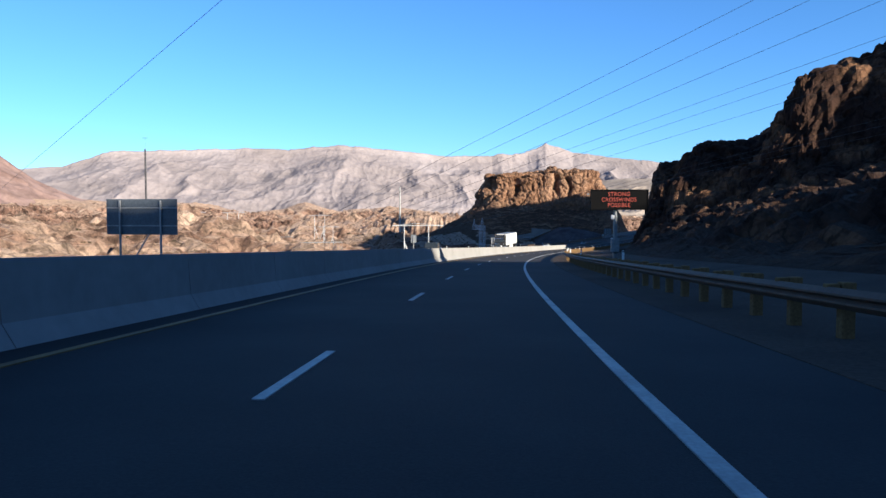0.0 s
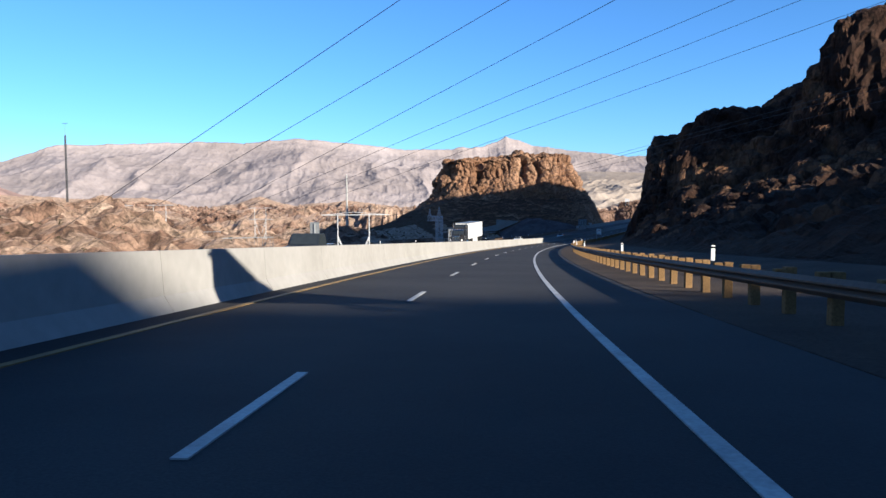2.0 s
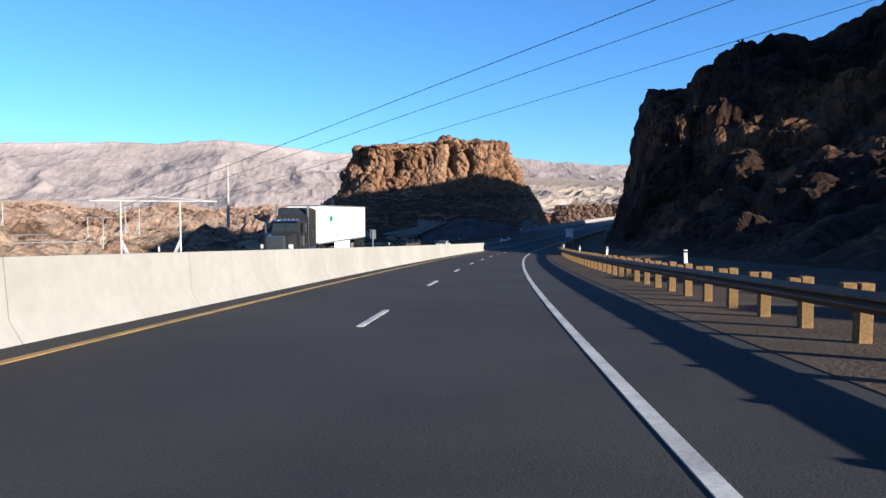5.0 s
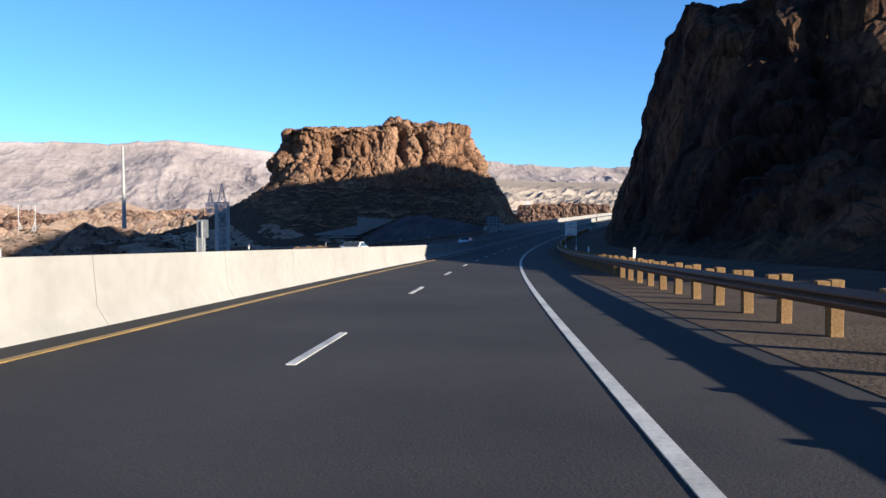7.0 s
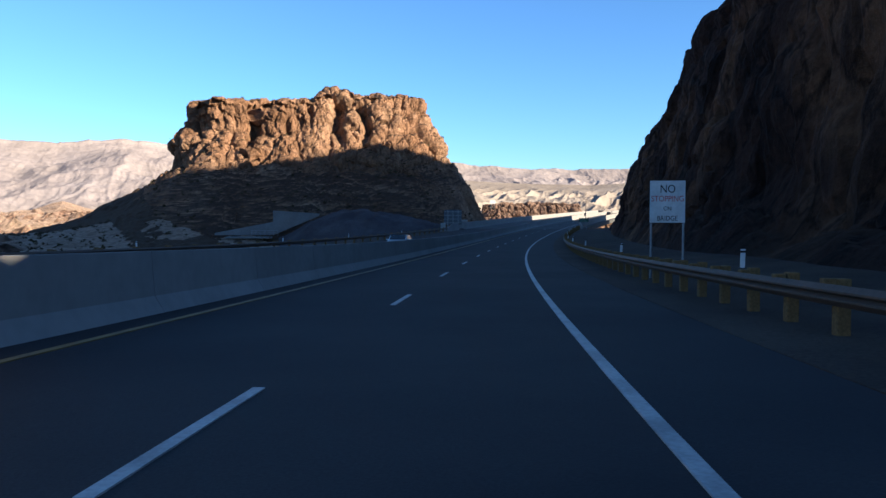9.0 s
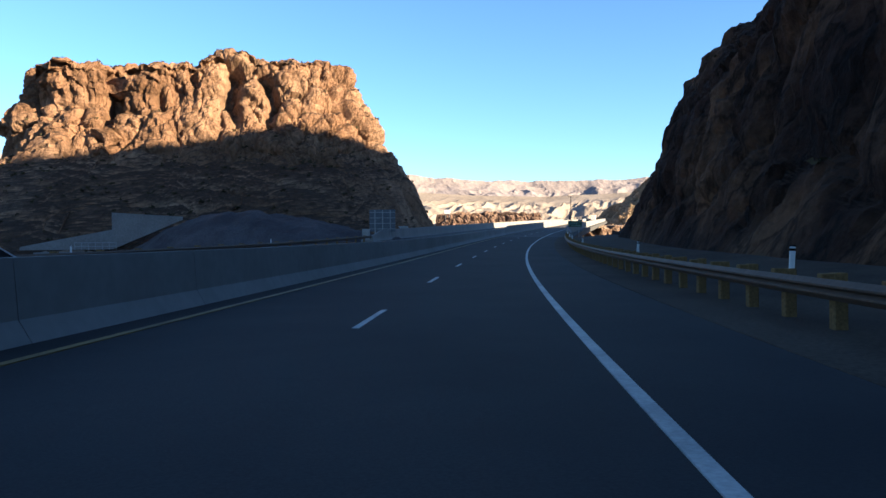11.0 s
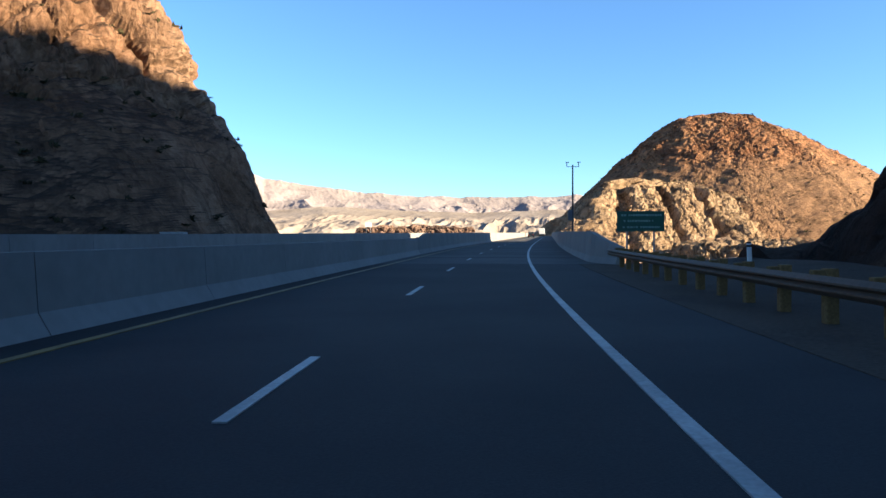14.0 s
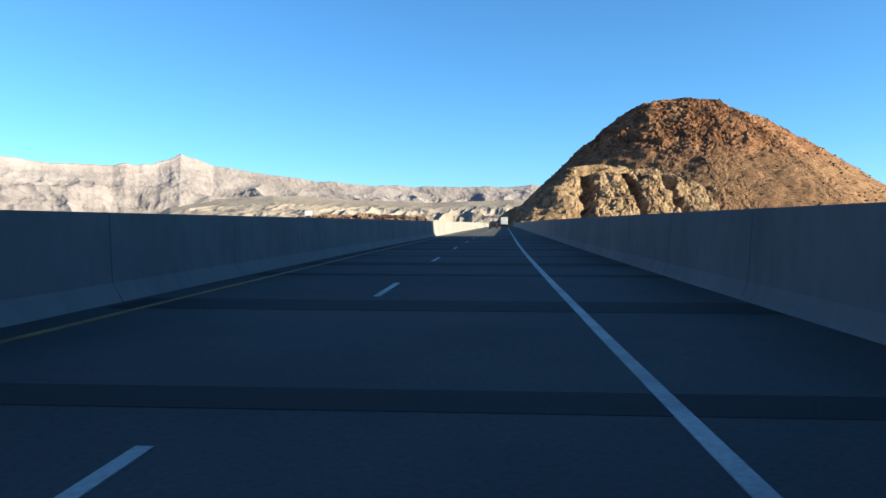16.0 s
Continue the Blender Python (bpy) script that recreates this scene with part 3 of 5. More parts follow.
def rock_mass(name, outline, rings, mat, seed, rough, size, n_around=420, m=130, lean=None, soft=0.3, scree=False, gullies=(), sides=None, crest=None, quiet=None):
    """A rocky mass lofted over the outline of its top edge: rings are (metres outside that edge, or, below 0, share of the way
    to the middle, and height). lean(direction) stretches the foot; soft is the share of broad swells in the relief;
    sides moves the flanks out, a row for each corner of the outline by height; crest lifts the top at each corner;
    quiet smooths the slope between two heights."""
    o = np.array(outline, float)
    c = o.mean(0)
    d = np.linalg.norm(np.diff(np.vstack([o, o[:1]]), axis=0), axis=1)
    t = np.concatenate([[0], np.cumsum(d)])
    q = np.linspace(0, t[-1], n_around, endpoint=False)
    ring = np.stack([np.interp(q, t, np.append(o[:, k], o[0, k])) for k in (0, 1)], 1)
    for _ in range(5):
        ring = (np.roll(ring, 1, 0) + ring * 2 + np.roll(ring, -1, 0)) / 4
    tang = np.roll(ring, -1, 0) - np.roll(ring, 1, 0)
    out = np.stack([tang[:, 1], -tang[:, 0]], 1) / np.linalg.norm(tang, axis=1)[:, None]
    if ((ring - c) * out).sum() < 0:
        out = -out
    for _ in range(25):
        out = (np.roll(out, 1, 0) + out * 2 + np.roll(out, -1, 0)) / 4
    off, z = np.array(rings, float).T
    reach = np.abs(o - c).mean()
    arc = np.concatenate([[0], np.cumsum(np.hypot(np.diff(np.where(off < 0, off * reach, off)), np.diff(z)))])
    w = np.linspace(0, arc[-1], m)
    off, z = np.interp(w, arc, off), np.interp(w, arc, z)
    k = np.ones(n_around) if lean is None else np.array([lean(v) for v in out])
    p = np.zeros((n_around, m, 3))
    big = np.maximum(off, 0)[None] * np.where(off[None] > 9, 9 / np.maximum(off[None], 9) + (1 - 9 / np.maximum(off[None], 9)) * k[:, None], 1.0)
    node = np.interp(q, t, np.arange(len(t)))
    if sides:
        levels, table = sides
        table = np.array(table + table[:1], float)
        by_level = np.stack([np.interp(node, np.arange(len(t)), table[:, j]) for j in range(len(levels))], 1)
        big = big + np.stack([np.interp(z, levels, row) for row in by_level]) * (1 - smoothstep(0.1, 0.6, -off))[None]
    p[..., :2] = ring[:, None] + out[:, None] * big[..., None] + (c - ring[:, None]) * np.maximum(-off, 0)[None, :, None]
    p[..., 2] = z[None]
    if crest:
        lift = np.interp(node, np.arange(len(t)), np.array(list(crest) + [crest[0]], float))
        p[..., 2] += lift[:, None] * smoothstep(10, 24, z)[None] * (1 - smoothstep(0.4, 1.0, -off))[None]
    calm = (1 - 0.8 * smoothstep(8, 15, off))[None] if scree else 1.0
    if quiet:
        low, high, left = quiet
        edge = 9 * fbm(p[..., 0] / 25, p[..., 1] / 25, p[..., 2] / 25, 3, 0.5, seed + 30)
        calm = calm * (1 - (1 - left) * smoothstep(low - 6, low + 6, p[..., 2] + edge) * (1 - smoothstep(high - 6, high + 6, p[..., 2] + edge)))
    push = rough * (crags(p, size, seed) + soft * fbm(p[..., 0] / size / 2, p[..., 1] / size / 2, p[..., 2] / size / 2, 5, 0.5, seed)) * calm
    for gx, gy, wide, deep, low, high in gullies:
        # a cleft that wanders as it falls, from one height to another
        side = (ring - (gx, gy)) @ np.array((1.0, 0.0))
        far = np.abs((ring - (gx, gy)) @ np.array((0.0, 1.0))) > 16
        wander = 1.9 * wide * fbm(p[..., 2] / 6, p[..., 2] * 0 + gx, p[..., 2] * 0, 3, 0.5, seed + 20)
        cleft = np.exp(-((side[:, None] - wander) / wide) ** 2) * np.where(far, 0, 1)[:, None] * smoothstep(low - 3, low + 5, z)[None] * (1 - smoothstep(high - 2, high + 1, z))[None] * (1 - smoothstep(0.15, 0.45, -off))[None]
        push = push - deep * cleft
        p[..., 2] -= 0.3 * deep * cleft * smoothstep(19, 25, z)[None]
    n = normals_of(p)
    if (n[..., :2] * out[:, None]).sum() < 0:
        n = -n
    p = p + n * push[..., None]
    return grid_ob(name, p, n_around, m, mat, closed=True)


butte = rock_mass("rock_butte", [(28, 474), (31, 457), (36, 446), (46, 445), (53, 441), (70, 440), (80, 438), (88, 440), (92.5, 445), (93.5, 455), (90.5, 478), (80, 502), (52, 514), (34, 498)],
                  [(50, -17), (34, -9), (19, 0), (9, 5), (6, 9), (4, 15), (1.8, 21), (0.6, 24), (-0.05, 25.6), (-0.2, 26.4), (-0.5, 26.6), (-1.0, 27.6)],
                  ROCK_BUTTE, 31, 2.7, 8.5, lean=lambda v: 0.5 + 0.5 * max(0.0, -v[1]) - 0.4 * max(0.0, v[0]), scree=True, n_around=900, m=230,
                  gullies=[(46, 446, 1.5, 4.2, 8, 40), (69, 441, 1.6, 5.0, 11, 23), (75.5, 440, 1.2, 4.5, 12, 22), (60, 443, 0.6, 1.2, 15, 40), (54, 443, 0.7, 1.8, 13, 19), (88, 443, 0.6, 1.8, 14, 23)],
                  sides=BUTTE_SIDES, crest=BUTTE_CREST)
tagged(butte, "orange-brown craggy rock butte, its scree foot coloured dark for shade", "rock butte", kind="structure")



def gravel_bank():
    """The mound of grey gravel at the foot of the scree, banked against the drain's headwall."""
    x, y = np.meshgrid(np.arange(49.8, 104, 0.7), np.arange(376, 432, 0.7), indexing="ij")
    back = 400 - 0.287 * (x - 48.7)
    z = -13.7 + 5.8 * smoothstep(48, 66, x) * (1 - smoothstep(68, 104, x)) - 4.5 * smoothstep(1, 16, back - y) - 0.25 * np.clip(back - 8 - y, 0, 40)
    z += (1.8 * fbm(x / 9, y / 9, 0 * x, 4, seed=77) + 0.55 * fbm(x / 2.5, y / 2.5, 0 * x, 4, seed=78)) * smoothstep(50, 56, x)
    return grid_ob("gravel_bank", np.stack([x, y, z], -1), *x.shape, GREY_GRAVEL)


tagged(gravel_bank(), "mound of pale grey gravel at the foot of a rock slope", "gravel bank", kind="structure")

def scree_ramp():
    """The long slope of broken rock that falls away from the butte's foot, its shade put into the colour."""
    x, y = np.meshgrid(np.arange(-80, 64, 0.9), np.arange(388, 492, 0.9), indexing="ij")
    top = np.interp(x, [-80, -60, -36, -26, -14, -3.4, 8, 17, 40, 64], [-22, -18, -15.8, -14.4, -12.3, -9.4, -3.4, 0.8, 2.2, 2.2])
    z = top - 0.36 * np.maximum(0, 452 - y) ** 0.96 - 0.6 * np.maximum(0, y - 452)
    z += 1.3 * fbm(x / 11, y / 11, 0 * x, 5, 0.55, 61) + 0.7 * crags(np.stack([x, y, z], -1), 4.0, 62)
    return grid_ob("scree_ramp", np.stack([x, y, z], -1), *x.shape, SHADED_SCREE)


tagged(scree_ramp(), "slope of broken rock and scrub below the butte, coloured dark for shade", "scree", kind="structure")

CIRCLE = [(math.cos(radians(a)), math.sin(radians(a))) for a in range(0, 360, 30)]
# a bluff out of view, added to shade the slope left of the butte
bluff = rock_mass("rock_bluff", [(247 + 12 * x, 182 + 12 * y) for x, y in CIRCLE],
                  [(120, -30), (60, 30), (30, 72), (14, 96), (4, 108), (-0.3, 112), (-1.0, 113)], SHADED_CLIFF, 47, 5, 22, 160, 60)
tagged(bluff, "unseen high rock bluff behind the roadside cliff, added to cast shade", "cliff", kind="structure")
hill = rock_mass("conical_hill", [(682 + 25 * x + 24 * max(0, 0.72 * x - 0.69 * y), 985 + 25 * y - 23 * max(0, 0.72 * x - 0.69 * y)) for x, y in CIRCLE],
                 [(290, -130), (215, -60), (180, -22), (153, 0), (120, 32), (90, 60), (60, 86), (30, 112), (0, 130), (-0.4, 134), (-1.0, 136)], ROCK_HILL, 41, 1.7, 7, 800, 280, soft=2.2, quiet=(-10, 68, 0.45),
                 lean=lambda v: 1 + 0.38 * max(0.0, 0.72 * v[0] - 0.69 * v[1]))
tagged(hill, "rounded reddish-brown rocky hill in full sun", "hill", kind="structure")
crag = rock_mass("pale_crag", [(472, 895), (479, 882), (505, 868), (545, 858), (590, 850), (635, 846), (655, 862), (640, 892), (600, 912), (540, 918), (500, 912)],
                 [(85, -60), (66, -28), (48, -6), (30, 12), (19, 24), (9, 35), (3, 42), (-0.2, 45), (-1.0, 50)], ROCK_CRAG, 45, 2.6, 12, 760, 230, soft=2.6, gullies=[(490, 876, 4, 9, -40, 60), (522, 864, 3, 8, -40, 60), (561, 855, 5, 10, -40, 60), (600, 849, 3.5, 8, -40, 60)],
                 sides=([-60, -10, 20, 45], [[12, 16, 9, 0], [8, 12, 6, 0]] + [[0, 0, 0, 0]] * 8 + [[8, 12, 6, 0]]), crest=[-10, 2, -3, 2, -9, -12, -22, -10, 0, 0, -9])
tagged(crag, "pale tan craggy spur at the foot of a reddish hill", "rock spur", kind="structure")
canyon_wall = rock_mass("canyon_wall", [(388, 690), (392, 672), (412, 652), (434, 632), (452, 610), (470, 622), (452, 650), (430, 672), (405, 695)],
                        [(26, -75), (16, -55), (9, -36), (5, -22), (2, -13), (-0.1, -9), (-1.0, -7)], ROCK_CRAG, 48, 3.2, 7, 360, 110)
tagged(canyon_wall, "reddish-tan columns of rock along the canyon edge", "cliff", kind="structure")


def range_ob(name, line, depth, drop, mat, seed, rough, size, n=420, m=70, spur=0.5, gain=0.48, crest=0.16, jag=0.0, slant=0.0, run=0.35, ridges=None):
    """A mountain range under its crest line (x, y, z): spurs run down from the crest towards the viewer."""
    L = np.array(line, float)
    t = np.concatenate([[0], np.cumsum(np.linalg.norm(np.diff(L[:, :2], axis=0), axis=1))])
    q = np.linspace(0, t[-1], n)
    c = np.stack([np.interp(q, t, L[:, k]) for k in range(3)], 1)
    v = np.linspace(0, 1, m)
    eye = np.array([60.0, 230.0])
    d = (eye - c[:, :2]) / np.linalg.norm(eye - c[:, :2], axis=1)[:, None]
    p = np.zeros((n, m + 12, 3))
    w = np.concatenate([-np.linspace(0.25, 0.02, 12), v])
    p[..., :2] = c[:, None, :2] + d[:, None] * (w * depth)[None, :, None]
    fall = np.where(w > 0, np.clip(w, 0, 1) ** 0.75, -w * 1.4)
    p[..., 2] = c[:, None, 2] + (drop - c[:, None, 2]) * fall[None]
    along_ = q[:, None] / size + 0.22 * fbm(p[..., 0] / size, p[..., 1] / size, 0 * p[..., 0], 3, seed=seed + 3)
    along_ = along_ + slant * w[None] * depth / size
    spurs = fbm(along_, run * w[None] * depth / size + 0 * along_, 0 * along_, 6, gain, seed, True)
    wild = fbm(p[..., 0] / size * 1.6, p[..., 1] / size * 1.6, 0 * along_, 6, gain, seed + 5, True)
    amp = rough * (crest + (1 - crest) * smoothstep(0.0, 0.35, np.abs(w)) * (1 - 0.6 * smoothstep(0.7, 1, w)))[None]
    p[..., 2] += amp * (spur * spurs + (1 - spur) * wild)
    if jag:
        p[..., 2] += jag * fbm(p[..., 0] / 130, p[..., 1] / 130, 0 * along_, 5, 0.55, seed + 8, True) * (1 - smoothstep(0.1, 0.5, np.abs(w)))[None]
    if ridges:
        # rows of rounded spurs that run down towards the viewer
        turn, across, down, high = ridges
        a, b = math.cos(radians(turn)), math.sin(radians(turn))
        e, f = p[..., 0] * a - p[..., 1] * b, p[..., 0] * b + p[..., 1] * a
        e = e + 0.35 * across * fbm(p[..., 0] / 300, p[..., 1] / 300, 0 * e, 3, 0.5, seed + 11)
        p[..., 2] += high * fbm(e / across, f / down, 0 * e, 4, 0.38, seed + 12, True) * (smoothstep(0.02, 0.3, np.abs(w)) * (1 - 0.7 * smoothstep(0.75, 1, w)))[None]
    return grid_ob(name, p, n, m + 12, mat, smooth=True)


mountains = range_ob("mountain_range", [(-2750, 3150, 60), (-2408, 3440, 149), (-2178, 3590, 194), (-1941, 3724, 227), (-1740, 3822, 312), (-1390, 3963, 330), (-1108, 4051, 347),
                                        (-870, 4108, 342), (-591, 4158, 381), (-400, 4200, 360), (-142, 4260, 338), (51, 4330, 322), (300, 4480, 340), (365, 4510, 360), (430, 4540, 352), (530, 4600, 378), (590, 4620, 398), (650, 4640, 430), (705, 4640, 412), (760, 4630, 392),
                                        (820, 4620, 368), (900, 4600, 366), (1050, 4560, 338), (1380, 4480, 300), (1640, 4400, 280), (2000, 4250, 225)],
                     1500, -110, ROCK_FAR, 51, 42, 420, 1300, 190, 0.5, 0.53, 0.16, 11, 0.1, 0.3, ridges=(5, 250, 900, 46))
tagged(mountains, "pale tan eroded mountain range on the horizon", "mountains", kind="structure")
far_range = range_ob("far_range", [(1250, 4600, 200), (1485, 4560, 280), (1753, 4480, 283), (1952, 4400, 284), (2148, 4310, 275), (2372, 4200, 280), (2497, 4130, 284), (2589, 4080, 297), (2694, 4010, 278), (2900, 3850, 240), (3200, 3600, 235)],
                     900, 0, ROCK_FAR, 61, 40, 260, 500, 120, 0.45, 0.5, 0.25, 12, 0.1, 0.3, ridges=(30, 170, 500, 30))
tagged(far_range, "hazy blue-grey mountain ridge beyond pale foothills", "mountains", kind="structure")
badlands = range_ob("foothills", [(250, 3900, 20), (517, 3930, 135), (970, 3850, 180), (1384, 3720, 160), (1690, 3600, 150), (2031, 3400, 165), (2300, 3250, 145), (2600, 3000, 120)],
                    2000, -60, BADLANDS, 71, 16, 260, 1200, 260, 0.4, 0.45, 0.2, 0, 0.2, 0.3, ridges=(33, 74, 300, 24))
tagged(badlands, "pale tan badlands with rows of eroded spurs", "foothills", kind="structure")
PINK_ROCK = rock("pinkish_rock", [(0.3, (0.17, 0.11, 0.09)), (0.5, (0.24, 0.165, 0.14)), (0.72, (0.29, 0.21, 0.18))], 160, 0.3, None, 0.3, 0.0, 0.2)
pink = range_ob("pinkish_hill", [(-2100, 1800, 420), (-1576, 2191, 331), (-1399, 2309, 178), (-1320, 2355, 102), (-1206, 2415, 45), (-1050, 2480, 5)], 500, -10, PINK_ROCK, 81, 40, 200, 160, 60)
tagged(pink, "pinkish bare slope of a high desert hill", "hill", kind="structure")
mid = range_ob("brown_hills", [(-1900, 1500, 45), (-1395, 1927, 39), (-1236, 2033, 38), (-1050, 2135, 33), (-910, 2198, 24), (-727, 2266, 27), (-614, 2299, -12), (-520, 2320, 10), (-442, 2338, 31), (-336, 2356, 4), (-173, 2373, 17), (29, 2379, -12), (213, 2370, -25), (600, 2300, -20)],
               420, -60, ROCK_MID, 91, 44, 90, 620, 80, 0.3)
tagged(mid, "rugged brown hills with dark rock bands", "hills", kind="structure")
near_brown = range_ob("rocky_shelf", [(-1000, 850, -10), (-735, 1071, -12), (-675, 1110, -2), (-536, 1183, -11), (-432, 1226, -17), (-353, 1250, -27), (-183, 1286, -22), (-84, 1297, -18), (100, 1290, -26)],
                      330, -50, ROCK_MID, 95, 16, 55, 420, 60, 0.3)
tagged(near_brown, "orange-brown rocky shelf beyond the switchyard", "hills", kind="structure")
rim = rock_mass("canyon_rim", [(258, 900), (272, 889), (300, 880), (330, 866), (342, 861), (346, 876), (320, 895), (285, 915)],
                [(22, -70), (13, -45), (7, -22), (4, -9), (1.5, 0), (-0.1, 3.5), (-1.0, 5)], ROCK_CANYON, 85, 2.8, 8, 520, 110, crest=[-2, 2, 2, 0, -4, -4, -2, -2])
tagged(rim, "brown columned rock rim of a canyon beyond the bridge", "cliff", kind="structure")
low_rim = rock_mass("canyon_rim", [(60, 935), (120, 905), (180, 900), (235, 898), (262, 903), (258, 925), (180, 930), (90, 950)],
                    [(26, -75), (14, -50), (8, -28), (4, -16), (1, -9), (-0.1, -6.5), (-1.0, -5)], ROCK_CANYON, 86, 2.6, 8, 420, 100)
tagged(low_rim, "low reddish rock rim of a canyon", "cliff", kind="structure")

for k, (x, y, r, top) in enumerate([(-345, 690, 105, -3), (-540, 900, 150, 6), (-240, 1010, 110, -10), (-60, 1010, 100, -11), (-430, 1300, 170, 2), (-150, 1450, 180, -2), (70, 1300, 140, -12), (-740, 1100, 190, 12)]):
    h = rock_mass("rocky_hill", [(x + 0.25 * r * a, y + 0.22 * r * b) for a, b in CIRCLE],
                  [(0.95 * r, -38), (0.6 * r, top - 17), (0.4 * r, top - 10), (0.15 * r, top - 4), (-0.1, top), (-1.0, top + 3)], ROCK_MID, 201 + 13 * k, 5 + r / 40, 20, 260, 80, soft=0.8)
    tagged(h, "low rugged orange-brown rocky hill", "hill", "rocky hills", "structure")


# ---- things beside the road ----
def guardrail(name, u, s0, s1, side, label, posts=True, step=1.905):
    ob = tagged(new(name), label, "guardrail", kind="structure")
    w = [(0, 0.44), (0.03, 0.47), (0.08, 0.52), (0.08, 0.55), (0.0, 0.595), (0.08, 0.64), (0.08, 0.67), (0.03, 0.72), (0, 0.75),
         (-0.006, 0.75), (0.024, 0.72), (0.072, 0.67), (0.072, 0.64), (-0.006, 0.595), (0.072, 0.55), (0.072, 0.52), (0.024, 0.47), (-0.006, 0.44)]
    ribbon("rail", s0, s1, [(u - side * a, h + 0.07) for a, h in w], RUST_STEEL, ob)
    n = int((s1 - s0) / step)
    bm = B()
    box(bm, (0.2, 0.2, 1.6), (0, 0, 0.10), bevel=0.012)
    post_me = part("post", bm, WOOD, ob).data
    bm = B()
    box(bm, (0.2, 0.15, 0.36), (0, 0, 0.70), bevel=0.012)
    block_me = part("block", bm, WOOD, ob).data
    for o in list(ob.children):
        if o.data in (post_me, block_me):
            bpy.data.objects.remove(o)
    for k in range(n):
        s = s0 + step * (k + 0.5)
        for nm, me, du in (("post", post_me, 0.31), ("block", block_me, 0.10)):
            o = new(nm, me)
            o.parent = ob
            o.matrix_basis = along(s, u + side * du, 0.0) @ pose(0, 0, random.uniform(-0.015, 0.02), random.uniform(-1, 1), random.uniform(-1, 1), random.uniform(-2, 2))
    return ob


guardrail("guardrail", 5.15, -20, 402.2, 1, "rusted steel guardrail on timber posts and blocks")
guardrail("far_guardrail", OUTER - 0.35, 250, 384, -1, "weathered steel guardrail on timber posts beyond the far lanes", step=3.81)


def delineator():
    ob = tagged(new("delineator_post"), "white roadside delineator post with a black band", "delineator", "delineator posts")
    bm = B()
    box(bm, (0.10, 0.03, 0.40), (0, 0, 0.20), bevel=0.008)
    part("blade", bm, WHITE, ob)
    bm = B()
    box(bm, (0.104, 0.034, 0.055), (0, 0, 0.345), bevel=0.006)
    part("band", bm, BLACK, ob, "black band")
    bm = B()
    box(bm, (0.10, 0.03, 0.03), (0, 0, 0.415), bevel=0.006)
    part("cap", bm, BLACK, ob, "black cap")
    return ob


first_post = delineator()
first_post.matrix_basis = along(32, 5.5, 0.88)
for s in (53, 70, 86, 111, 127, 149, 165, 181, 209, 225, 234.6, 250.4, 267, 284.6, 301, 316, 341, 357, 366, 383):
    copy_thing(first_post, along(s, 5.5, 0.88) @ pose(0, 0, 0, random.uniform(-2, 2), random.uniform(-3, 3), random.uniform(-8, 8)))
small = first_post
for k, s in enumerate([150, 172, 195, 211, 240, 262, 275, 300, 322, 350]):
    o = copy_thing(small, along(s, OUTER - 0.7, 0.80))


def steel_posts(ob, xs, top, r=0.05, name="post", mat=None):
    for x in xs:
        bm = B()
        rod(bm, (x, 0.04, -0.6), (x, 0.04, top), r)
        part(name, bm, mat or STEEL, ob)


def letters(words, size, mat, parent, x, z, y=-0.03, name="lettering", spacing=1.0, width=1.0):
    """Raised lettering facing the traffic, from the built-in font, turned into a mesh."""
    cu = bpy.data.curves.new(name, "FONT")
    cu.body, cu.size, cu.extrude, cu.align_x, cu.align_y, cu.space_character = words, size, 0.004, "CENTER", "CENTER", spacing
    tmp = new(name, cu)
    bpy.context.view_layer.update()
    me = bpy.data.meshes.new_from_object(tmp.evaluated_get(bpy.context.evaluated_depsgraph_get()))
    bpy.data.objects.remove(tmp)
    me.transform(Matrix.Diagonal((width, 1, 1, 1)))
    me.transform(pose(x, y, z, 90, 0, 0))
    me.materials.clear()
    me.materials.append(mat)
    ob = new(name, me)
    ob.parent = parent
    return ob


def glow(name, colour, power):
    m, n, l, b = material(name, 0.5)
    b.inputs["Base Color"].default_value = (0.02, 0.01, 0.01, 1)
    b.inputs["Emission Color"].default_value = (*colour, 1)
    b.inputs["Emission Strength"].default_value = power
    return m


LED_BLACK = plain("matt_black_panel", (0.003, 0.003, 0.0035), 0.95)
LED = glow("amber_led", (1.0, 0.10, 0.03), 0.17)


